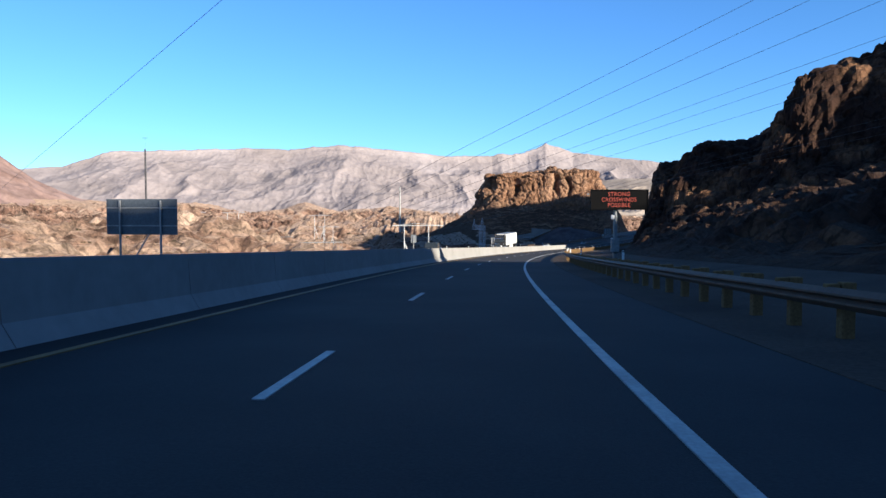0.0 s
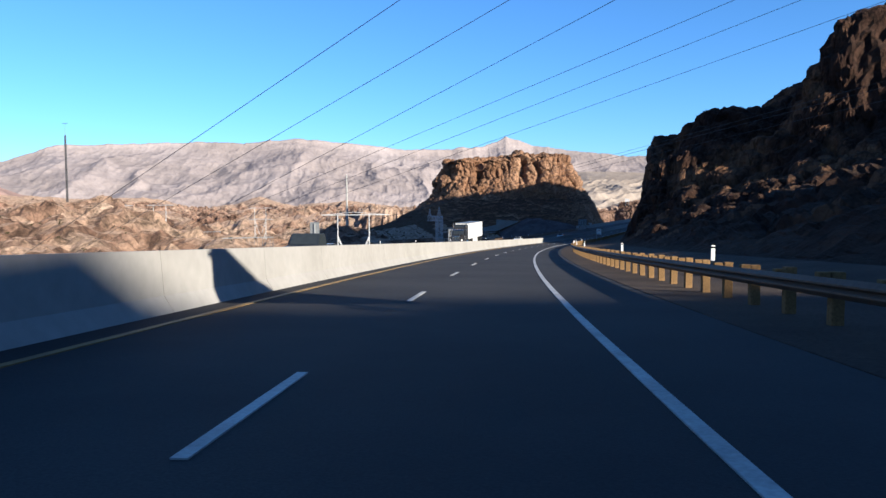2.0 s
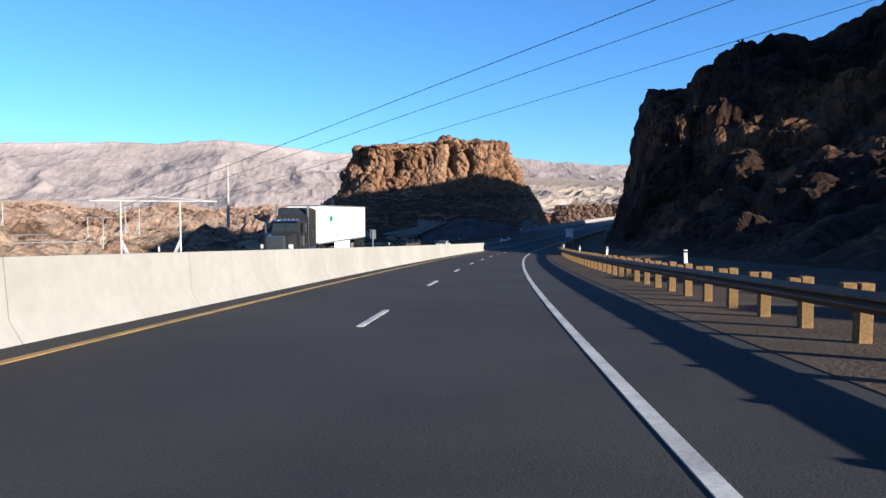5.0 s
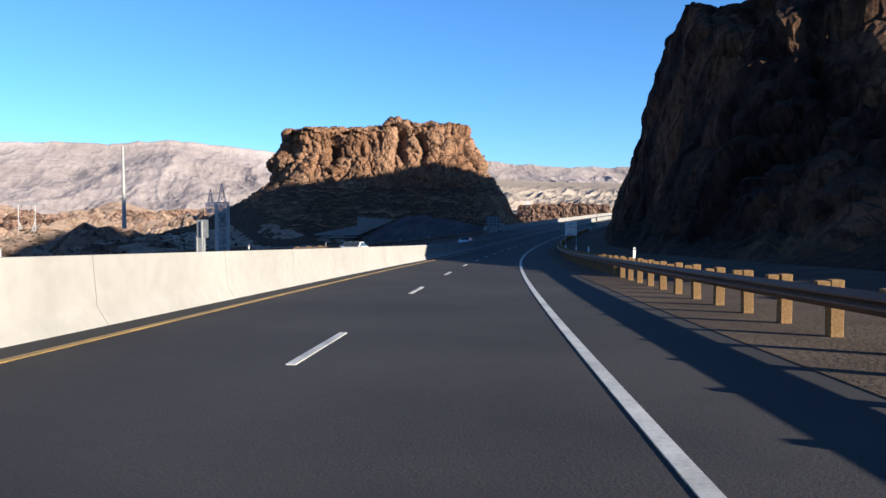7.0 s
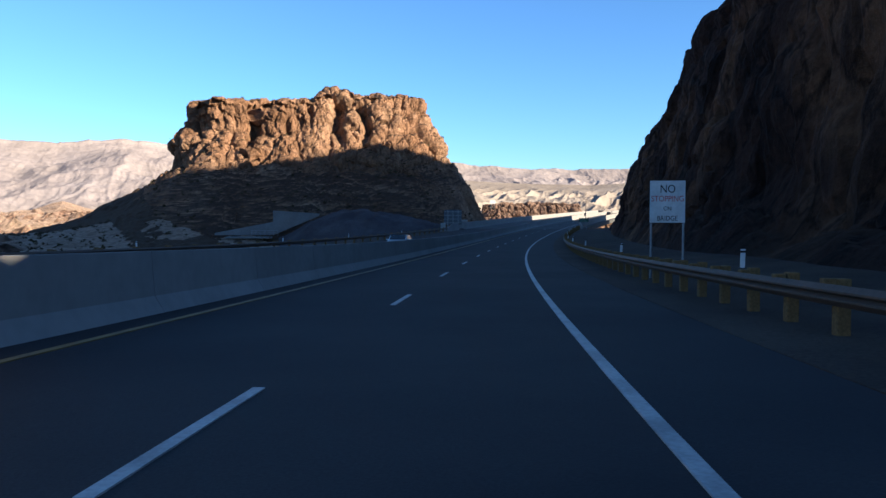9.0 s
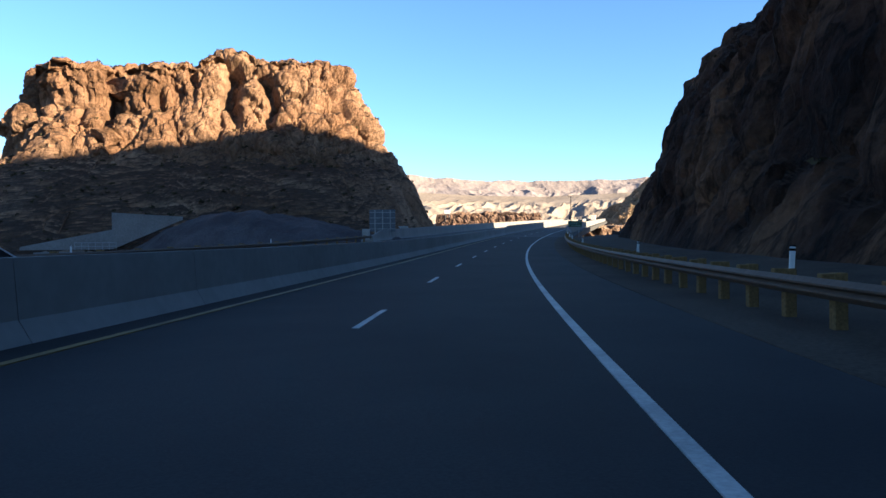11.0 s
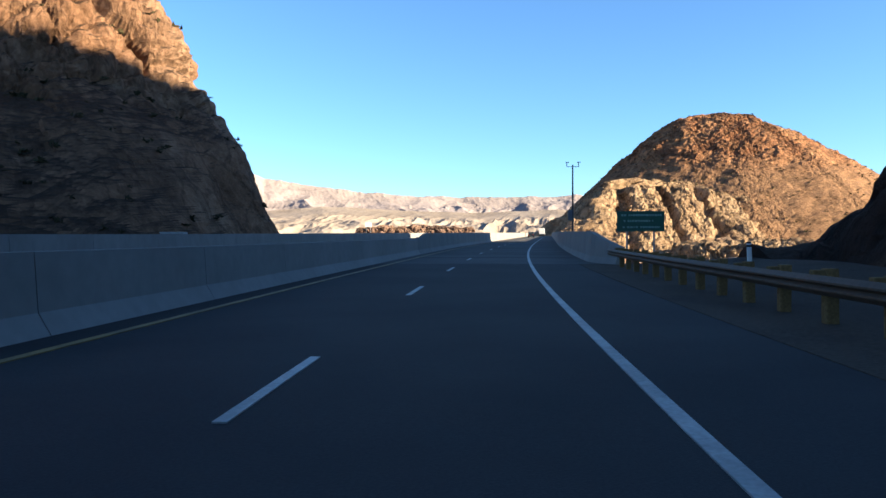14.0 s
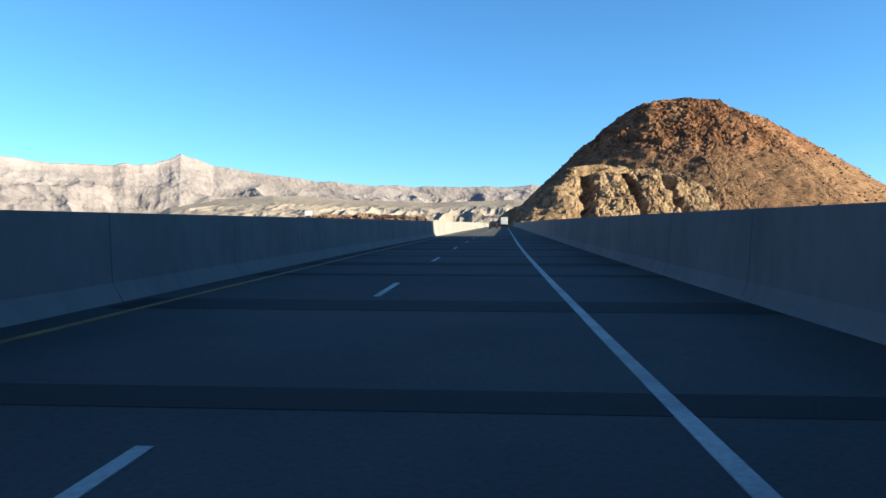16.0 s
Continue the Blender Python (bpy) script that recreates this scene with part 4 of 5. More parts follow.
def message_sign():
    """A changeable message sign on one column, its lamps lit."""
    ob = tagged(new("message_sign"), "black electronic message sign with lit red letters on a steel column", "road sign")
    W, H, Z = 4.3, 1.55, 4.28
    bm = B()
    box(bm, (W, 0.55, H), (0, 0.3, Z + H / 2), bevel=0.04)
    part("cabinet", bm, LED_BLACK, ob)
    bm = B()
    for a, b in (((W, 0.06), (0, H - 0.05)), ((W, 0.06), (0, 0.05)), ((0.06, H), (-W / 2 + 0.03, H / 2)), ((0.06, H), (W / 2 - 0.03, H / 2))):
        box(bm, (a[0], 0.05, a[1]), (b[0], 0.0, Z + b[1]), bevel=0.01)
    part("rim", bm, LED_BLACK, ob)
    for k, (words, w) in enumerate((("STRONG", 1.0), ("CROSSWINDS", 1.0), ("POSSIBLE", 1.0))):
        letters(words, 0.44, LED, ob, -0.03, Z + H - 0.36 - 0.42 * k, 0.012, "lit_text", 1.1, 0.88)
    bm = B()
    rod(bm, (-0.25, 0.4, -0.5), (-0.25, 0.4, Z + 0.2), 0.17, 0.15, 16)
    part("column", bm, GREY_PAINT, ob)
    bm = B()
    box(bm, (0.62, 0.42, 1.02), (-0.28, 0.08, 1.55), bevel=0.03)
    box(bm, (0.5, 0.03, 0.9), (-0.28, -0.145, 1.55), bevel=0.01)
    cb = part("control_box", bm, GREY_PAINT, ob, "grey steel control box")
    bm = B()
    box(bm, (0.24, 0.2, 0.3), (-0.48, 0.1, Z - 0.55), bevel=0.02)
    part("junction_box", bm, WHITE, ob, "small white junction box")
    bm = B()
    rod(bm, (-2.32, 0.1, Z + H - 0.35), (-2.25, 0.1, Z + H - 0.35), 0.06)
    box(bm, (0.16, 0.2, 0.12), (-2.36, 0.1, Z + H - 0.35), bevel=0.02)
    part("photo_cell", bm, GREY_PAINT, ob)
    return ob


message_sign().matrix_basis = along(56.8, 8.6, 0.0)


def no_stopping_sign():
    ob = tagged(new("no_stopping_sign"), "white rectangular no stopping sign on two steel posts", "road sign")
    steel_posts(ob, (-0.55, 0.62), 3.2, 0.04)
    bm = B()
    box(bm, (1.28, 0.02, 1.55), (0.03, 0, 2.52), bevel=0.008)
    part("panel", bm, WHITE, ob)
    for k, (words, mat, size) in enumerate((("NO", BLACK, 0.42), ("STOPPING", RED_PAINT, 0.30), ("ON", BLACK, 0.22), ("BRIDGE", BLACK, 0.26))):
        letters(words, size, mat, ob, 0.03, 2.98 - 0.36 * k, -0.014, "lettering", 1.0, 0.85)
    return ob


no_stopping_sign().matrix_basis = along(262, 6.4, 0.35)


def bars(ob, rows, mat, y):
    for x0, x1, z, h in rows:
        bm = B()
        box(bm, (x1 - x0, 0.008, h), ((x0 + x1) / 2, y, z))
        part("writing_bar", bm, mat, ob)


def green_sign():
    ob = tagged(new("guide_sign"), "dark green guide sign with pale writing on two posts", "road sign")
    steel_posts(ob, (-0.6, 0.6), 2.4, 0.045)
    bm = B()
    box(bm, (2.1, 0.02, 0.92), (0, 0, 2.08), bevel=0.01)
    part("panel", bm, GREEN, ob)
    rows, rnd = [], random.Random(4)
    for z, a, b in ((2.36, -0.85, 0.92), (2.10, -0.75, 0.55), (1.82, -0.80, 0.85)):
        x = a
        while x < b:
            w = rnd.uniform(0.06, 0.13)
            rows.append((x, min(x + w, b), z, 0.085))
            x += w + rnd.choice((0.025, 0.025, 0.025, 0.1))
    bars(ob, rows, PALE_GREEN, -0.016)
    return ob


PALE_GREEN = plain("faded_sign_writing", (0.22, 0.34, 0.30), 0.6)
green_sign().matrix_basis = along(400.5, 6.35, 0.0)


def sign_back(width, height, top, posts, mat, label, name="sign_back", brace=False, bars_n=2, r=0.06):
    ob = tagged(new(name), label, "road sign")
    bm = B()
    box(bm, (width, 0.03, height), (0, 0.08, top - height / 2), bevel=0.008)
    part("panel", bm, mat, ob)
    for k in range(bars_n):
        bm = B()
        z = top - height * (k + 0.5) / bars_n
        box(bm, (width, 0.05, 0.09), (0, 0.04, z), bevel=0.01)
        part("stiffener", bm, STEEL, ob)
    for x in posts:
        bm = B()
        box(bm, (2 * r, 2 * r, top + 0.8), (x, -0.04, (top - 1.0) / 2), bevel=0.01)
        part("post", bm, STEEL, ob)
    if brace:
        bm = B()
        rod(bm, (0.6, -0.05, top - height), (-0.3, -0.9, 0.0), 0.05)
        part("brace", bm, STEEL, ob)
        bm = B()
        box(bm, (0.34, 0.34, 0.5), (-0.3, -0.9, 0.05), bevel=0.02)
        part("footing", bm, BLACK, ob)
    return ob


BLUE_GREY = plain("weathered_aluminium_back", (0.096, 0.114, 0.138), 0.5, 0.2)
sign_back(5.4, 2.5, 4.6, (-1.6, 1.5), BLUE_GREY, "dark weathered back of a large road sign on two posts", brace=True).matrix_basis = along(48.5, -25.3, 0.0, -3)
sign_back(3.9, 3.3, 4.3, (-1.1, 0.05, 1.2), BLUE_GREY, "blue-grey back of a tall road sign with pale cross bars", bars_n=4).matrix_basis = along(393.5, -22.0, 0.2, 8)
sign_back(0.95, 1.4, 3.2, (0.0,), GREY_PAINT, "grey back of a small road sign on one post", bars_n=0).matrix_basis = along(123.5, -21.4, 0.0, 10)
sign_back(1.15, 1.7, 3.3, (-0.42, 0.42), GREY_PAINT, "grey back of a road sign on two posts", bars_n=0).matrix_basis = along(206, -22.4, 0.0, 5)
sign_back(0.85, 1.35, 3.1, (0.0,), GREY_PAINT, "grey back of a small road sign on one post", bars_n=0).matrix_basis = along(232.6, -21.9, 0.0, 5)
sign_back(1.0, 2.1, 3.4, (-0.3, 0.4), GREY_PAINT, "pair of narrow grey sign backs on posts", bars_n=0).matrix_basis = along(249, -30, -1.5, 5)


def cabinet(w, d, h, mat, label):
    ob = tagged(new("utility_cabinet"), label, "cabinet")
    bm = B()
    box(bm, (w, d, h), (0, 0, h / 2), bevel=0.03)
    part("body", bm, mat, ob)
    bm = B()
    box(bm, (w * 0.86, 0.03, h * 0.85), (0, -d / 2 - 0.012, h / 2), bevel=0.008)
    door = part("door", bm, mat, ob)
    bm = B()
    box(bm, (0.03, 0.05, 0.18), (w * 0.33, -d / 2 - 0.045, h / 2), bevel=0.006)
    part("handle", bm, STEEL, door)
    bm = B()
    box(bm, (w + 0.3, d + 0.3, 0.9), (0, 0, -0.4), bevel=0.02)
    part("plinth", bm, BRIDGE_CONCRETE, ob)
    return ob


PALE_GREY = plain("pale_grey_paint", (0.322, 0.322, 0.310), 0.6)
cabinet(1.0, 0.8, 1.55, PALE_GREY, "pale grey steel utility cabinet on a plinth").matrix_basis = along(387, -22.6, 0.15, 10)
cabinet(2.6, 1.4, 1.5, PALE_GREY, "wide pale grey utility cabinet beside the bridge parapet").matrix_basis = along(421, -26.5, 0.2, 10)


# ---- weather mast on the bridge ----
def weather_mast():
    ob = tagged(new("weather_mast"), "tall slim dark weather mast with wind sensors on a short arm", "weather mast")
    bm = B()
    rod(bm, (0, 0, 1.62), (0, 0, 6.95), 0.085, 0.055, 14)
    part("pole", bm, DARK_POLE, ob)
    bm = B()
    rod(bm, (-0.46, 0, 6.8), (0.46, 0, 6.8), 0.022)
    part("arm", bm, DARK_POLE, ob)
    for x in (-0.46, 0.46):
        bm = B()
        rod(bm, (x, 0, 6.78), (x, 0, 7.15), 0.03)
        for k in range(3):
            a = radians(120 * k)
            rod(bm, (x, 0, 7.15), (x + 0.11 * math.cos(a), 0.11 * math.sin(a), 7.15), 0.012, seg=5)
            rod(bm, (x + 0.11 * math.cos(a), 0.11 * math.sin(a), 7.11), (x + 0.11 * math.cos(a), 0.11 * math.sin(a), 7.19), 0.05, 0.03, 8)
        part("wind_sensor", bm, DARK_POLE, ob)
    bm = B()
    box(bm, (0.34, 0.22, 0.8), (-0.2, -0.05, 2.95), bevel=0.03)
    part("control_box", bm, BLUE_GREY, ob, "blue-grey control box")
    bm = B()
    box(bm, (0.26, 0.3, 0.1), (0, 0, 1.7), bevel=0.015)
    part("bracket", bm, BRIDGE_CONCRETE, ob)
    return ob


DARK_POLE = plain("dark_bronze_steel", (0.07, 0.07, 0.075), 0.5, 0.5)
weather_mast().matrix_basis = along(425.6, 4.98, 0.0)


def white_board():
    ob = tagged(new("roadside_board"), "white board on two posts above the canyon rim", "sign")
    steel_posts(ob, (-1.6, 1.6), 5.2, 0.12)
    bm = B()
    box(bm, (5.0, 0.12, 3.4), (0, 0, 6.2), bevel=0.03)
    part("panel", bm, WHITE, ob)
    return ob


white_board().matrix_basis = pose(262, 880, -1.0, 0, 0, -25)


# ---- switchyard ----
def lattice(bm, x, y, w0, w1, z0, z1, n, r=0.05):
    """A square lattice column: four legs, rings and crossed braces."""
    def corner(k, t):
        w = (w0 + (w1 - w0) * t) / 2
        return Vector((x + w * (1, -1, -1, 1)[k % 4], y + w * (1, 1, -1, -1)[k % 4], z0 + (z1 - z0) * t))
    for k in range(4):
        rod(bm, corner(k, 0), corner(k, 1), r * 1.3, seg=5)
        for i in range(n):
            a, b = i / n, (i + 1) / n
            rod(bm, corner(k, a), corner(k + 1, b), r * 0.8, seg=4)
            rod(bm, corner(k + 1, a), corner(k, b), r * 0.8, seg=4)
            rod(bm, corner(k, b), corner(k + 1, b), r * 0.8, seg=4)
    return bm


def gantry():
    ob = tagged(new("switchyard_gantry"), "grey steel lattice gantry column with a pointed top", "lattice tower")
    part("column", lattice(B(), 0, 0, 2.0, 2.0, -3, 8.0, 7, 0.085), BRIGHTENED_STEEL, ob)
    part("peak", lattice(B(), 0, 0, 1.3, 0.1, 8.0, 11.4, 3, 0.03), BRIGHTENED_STEEL, ob)
    bm = B()
    for z in (6.2, 8.0):
        for y in (-0.8, 0.8):
            rod(bm, (-11.0, y, z), (-1.0, y, z), 0.08, seg=5)
    for k in range(6):
        for y in (-0.8, 0.8):
            a, b = -11 + 10 * k / 6, -11 + 10 * (k + 1) / 6
            rod(bm, (a, y, 6.2), (b, y, 8.0), 0.06, seg=4)
            rod(bm, (a, y, 8.0), (b, y, 6.2), 0.06, seg=4)
    part("cross_beam", bm, BRIGHTENED_STEEL, ob)
    part("side_peak", lattice(B(), -10.4, 0, 0.9, 0.1, 8.0, 10.7, 3, 0.028), BRIGHTENED_STEEL, ob)
    return ob


gantry().matrix_basis = pose(17.0, 315, -12.5, 0, 0, -73)


def h_frame(h, w):
    ob = tagged(new("h_frame_tower"), "pale steel frame tower with a long cross arm and braced legs", "lattice tower")
    for sgn in (-1, 1):
        bm = B()
        rod(bm, (sgn * w / 2, 0, -4), (sgn * w / 2, 0, h), 0.15, 0.12, 8)
        part("leg", bm, BRIGHTENED_STEEL, ob)
        bm = B()
        rod(bm, (sgn * w / 2, 0, h * 0.55), (sgn * w * 0.08, 0, -1), 0.11, seg=6)
        rod(bm, (sgn * w / 2, 0, h * 0.25), (sgn * w * 0.28, 0, h * 0.25), 0.08, seg=6)
        rod(bm, (sgn * w / 2, 0, 0), (sgn * w * 0.36, 0, h * 0.27), 0.08, seg=6)
        rod(bm, (sgn * w / 2, 0, h * 0.5), (sgn * w * 0.30, 0, h * 0.2), 0.08, seg=6)
        part("brace", bm, BRIGHTENED_STEEL, ob)
    bm = B()
    rod(bm, (-w, 0, h), (w * 1.15, 0, h), 0.11, seg=6)
    rod(bm, (-w, 0, h), (0, 0, h + 0.7), 0.06, seg=5)
    rod(bm, (w * 1.15, 0, h), (0, 0, h + 0.7), 0.06, seg=5)
    part("cross_arm", bm, BRIGHTENED_STEEL, ob)
    for x in (-0.9, -0.3, 0.3, 1.0):
        bm = B()
        for k in range(5):
            rod(bm, (x * w, 0, h - 0.25 - 0.2 * k), (x * w, 0, h - 0.33 - 0.2 * k), 0.14, seg=8)
        rod(bm, (x * w, 0, h), (x * w, 0, h - 1.2), 0.03, seg=5)
        part("insulator", bm, CERAMIC, ob, "brown ceramic insulator string")
    return ob


CERAMIC = plain("brown_ceramic", (0.10, 0.05, 0.03), 0.3)
tower = h_frame(11.8, 7.9)
tower.matrix_basis = pose(-8.6, 235.6, -14.8, 0, 0, 7)
for x, y, z, k in ((-150, 520, -17, 1.5), (-95, 560, -18, 1.4), (-205, 600, -18, 1.6), (-60, 380, -17, 0.9), (-130, 420, -17, 0.8)):
    o = copy_thing(tower, pose(x, y, z, 0, 0, -20))
    o.scale = (k * 0.8, k, k)


def white_mast():
    ob = tagged(new("steel_mast"), "tall tapered pale steel monopole with no arms", "pole")
    bm = B()
    rod(bm, (0, 0, -4), (0, 0, 30.5), 0.85, 0.34, 16)
    part("pole", bm, PALE_GREY, ob)
    bm = B()
    rod(bm, (0, 0, 30.5), (0, 0, 30.8), 0.38, 0.38, 12)
    part("cap", bm, PALE_GREY, ob)
    bm = B()
    rod(bm, (0, 0, -4), (0, 0, -3.2), 1.2, 1.2, 16)
    part("base_flange", bm, BRIDGE_CONCRETE, ob)
    return ob


white_mast().matrix_basis = pose(-26, 440, -14.5)


def radio_mast():
    ob = tagged(new("radio_mast"), "slender dark radio mast on a distant brown hill", "mast")
    part("mast", lattice(B(), 0, 0, 1.2, 0.9, -14, 59, 24, 0.13), DARK_POLE, ob)
    bm = B()
    rod(bm, (0, 0, 59), (0, 0, 70), 0.12, 0.06, 6)
    part("antenna", bm, DARK_POLE, ob)
    bm = B()
    rod(bm, (-2.2, 0, 68.5), (2.2, 0, 68.5), 0.14, seg=6)
    part("antenna_arm", bm, DARK_POLE, ob)
    return ob


radio_mast().matrix_basis = pose(-264, 648, -2)


def bus_rack():
    ob = tagged(new("switchyard_rack"), "low pale steel rack of switchyard equipment", "switchyard rack")
    for x in np.linspace(-9, 9, 7):
        bm = B()
        rod(bm, (x, -2, -4), (x, -2, 4.5), 0.06, seg=6)
        rod(bm, (x, 2, -4), (x, 2, 4.5), 0.06, seg=6)
        rod(bm, (x, -2, 4.5), (x, 2, 4.5), 0.06, seg=6)
        part("bent", bm, GREY_PAINT, ob)
    for y in (-2, 0, 2):
        bm = B()
        rod(bm, (-9.5, y, 4.6), (9.5, y, 4.6), 0.08, seg=6)
        part("bus_bar", bm, GREY_PAINT, ob)
    return ob


rack = bus_rack()
rack.matrix_basis = pose(-92, 400, -17, 0, 0, 15)
copy_thing(rack, pose(-150, 470, -17, 0, 0, 5))
copy_thing(rack, pose(-55, 330, -17, 0, 0, 25))


def tank():
    ob = tagged(new("water_tank"), "small white water tank on a brown slope", "tank")
    bm = B()
    rod(bm, (0, 0, -2), (0, 0, 5), 3, seg=28)
    part("shell", bm, WHITE, ob)
    bm = B()
    rod(bm, (0, 0, 5), (0, 0, 5.9), 3.05, 0.2, 28)
    part("roof", bm, WHITE, ob)
    return ob


tank().matrix_basis = pose(-330, 560, -10)


# ---- wires ----
def wire(p, q, sag, r=0.022):
    p, q = Vector(p), Vector(q)
    bm = B()
    pts = [p.lerp(q, t) - Vector((0, 0, 4 * sag * t * (1 - t))) for t in np.linspace(0, 1, 17)]
    side = (q - p).cross(Vector((0, 0, 1))).normalized()
    up = side.cross(q - p).normalized()
    rings = [[bm.verts.new(c + r * (math.cos(radians(72 * k)) * side + math.sin(radians(72 * k)) * up)) for k in range(5)] for c in pts]
    for a, b in zip(rings, rings[1:]):
        for k in range(5):
            bm.faces.new((a[k], a[(k + 1) % 5], b[(k + 1) % 5], b[k]))
    bm.faces.new(rings[0][::-1])
    bm.faces.new(rings[-1])
    return tagged(mesh_ob("power_line", bm, DARK_POLE), "thin dark overhead power line crossing the road", "power line", "power lines")


# each line: its place and height where it passes y = 120, and its run and fall a metre forward
for x, z, run, fall in ((-77, 1.6, 0.98, 0.28), (-100, 0.0, 1.0, 0.28), (-32.7, -6.3, 1.25, 0.56), (-20.4, -1.6, 1.29, 0.55), (-0.8, 5.3, 0.91, 0.35),
                        (13.5, 9.2, 1.05, 0.35), (23.3, 11.2, 1.05, 0.34), (32.8, 12.3, 0.93, 0.28), (64, 13.7, 0.83, 0.22), (88.5, 20.9, 1.03, 0.28), (94.5, 19.0, 0.93, 0.22)):
    near_end = max(-10, 120 - (95 - z) / fall)
    far_end = 120 + (z + 12) / fall
    wire((x + run * (120 - near_end), near_end, z + fall * (120 - near_end)), (x - run * (far_end - 120), far_end, z - fall * (far_end - 120)), 0.0)


# ---- concrete drain on the far slope ----
def drain():
    ob = tagged(new("drain_headwall"), "pale concrete drain headwall with a long wing wall", "headwall")
    bm = B()
    vs = [(0, 0, 0), (10.5, 0, 4.4), (10.5, 0, 4.9), (0, 0, 5.6), (0, 0.5, 0), (10.5, 0.5, 4.4), (10.5, 0.5, 4.9), (0, 0.5, 5.6)]
    v = [bm.verts.new(q) for q in vs]
    for f in ((0, 1, 2, 3), (7, 6, 5, 4), (0, 4, 5, 1), (1, 5, 6, 2), (2, 6, 7, 3), (3, 7, 4, 0)):
        bm.faces.new([v[k] for k in f])
    bmesh.ops.recalc_face_normals(bm, faces=bm.faces)
    part("headwall", bm, OLD_CONCRETE, ob)
    bm = B()
    vs = [(-13, -1.5, 0), (0, 0, 0), (0, 0, 3.0), (-13, -1.5, 0.5), (-13, -1.1, 0), (0, 0.4, 0), (0, 0.4, 3.0), (-13, -1.1, 0.5)]
    v = [bm.verts.new(q) for q in vs]
    for f in ((0, 1, 2, 3), (7, 6, 5, 4), (0, 4, 5, 1), (1, 5, 6, 2), (2, 6, 7, 3), (3, 7, 4, 0)):
        bm.faces.new([v[k] for k in f])
    bmesh.ops.recalc_face_normals(bm, faces=bm.faces)
    part("wing_wall", bm, OLD_CONCRETE, ob)
    bm = B()
    box(bm, (10, 3, 0.4), (-5, -2.0, -0.5), bevel=0.02)
    part("apron", bm, OLD_CONCRETE, ob)
    bm = B()
    for x in np.linspace(-4, 2, 7):
        rod(bm, (x, -3.5, 0), (x, -3.5, 1.1), 0.04, seg=6)
    for z in (0.55, 1.1):
        rod(bm, (-4, -3.5, z), (2, -3.5, z), 0.04, seg=6)
    part("railing", bm, STEEL, ob, "grey pipe railing")
    return ob


drain().matrix_basis = pose(48.7, 400, -13.0, 0, 0, -16)


# ---- vehicles ----
def body_from(profile, width, taper=0.0, name="body"):
    """A body drawn from its side outline (y ahead, z), bevelled, narrower towards the roof."""
    bm = B()
    rings = []
    zs = [z for _, z in profile]
    for x in (-width / 2, width / 2):
        rings.append([bm.verts.new((x * (1 - taper * max(0, (z - 0.9)) / max(0.01, max(zs) - 0.9)), y, z)) for y, z in profile])
    n = len(profile)
    for k in range(n):
        bm.faces.new((rings[0][k], rings[0][(k + 1) % n], rings[1][(k + 1) % n], rings[1][k]))
    bm.faces.new(rings[0][::-1])
    bm.faces.new(rings[1])
    bmesh.ops.recalc_face_normals(bm, faces=bm.faces)
    bmesh.ops.bevel(bm, geom=list(bm.edges), offset=0.05, segments=2, affect="EDGES")
    return bm


def wheel(ob, x, y, r, w=0.24):
    bm = B()
    rod(bm, (x - w / 2, y, r), (x + w / 2, y, r), r, seg=24)
    bmesh.ops.bevel(bm, geom=[e for e in bm.edges if len(e.link_faces) == 2 and e.calc_face_angle(0) > 1], offset=0.03, segments=2, affect="EDGES")
    tyre = part("wheel", bm, TYRE, ob)
    bm = B()
    rod(bm, (x - w / 2 - 0.01, y, r), (x + w / 2 + 0.01, y, r), r * 0.58, seg=18)
    part("rim", bm, CHROME, tyre, "bright metal rim")


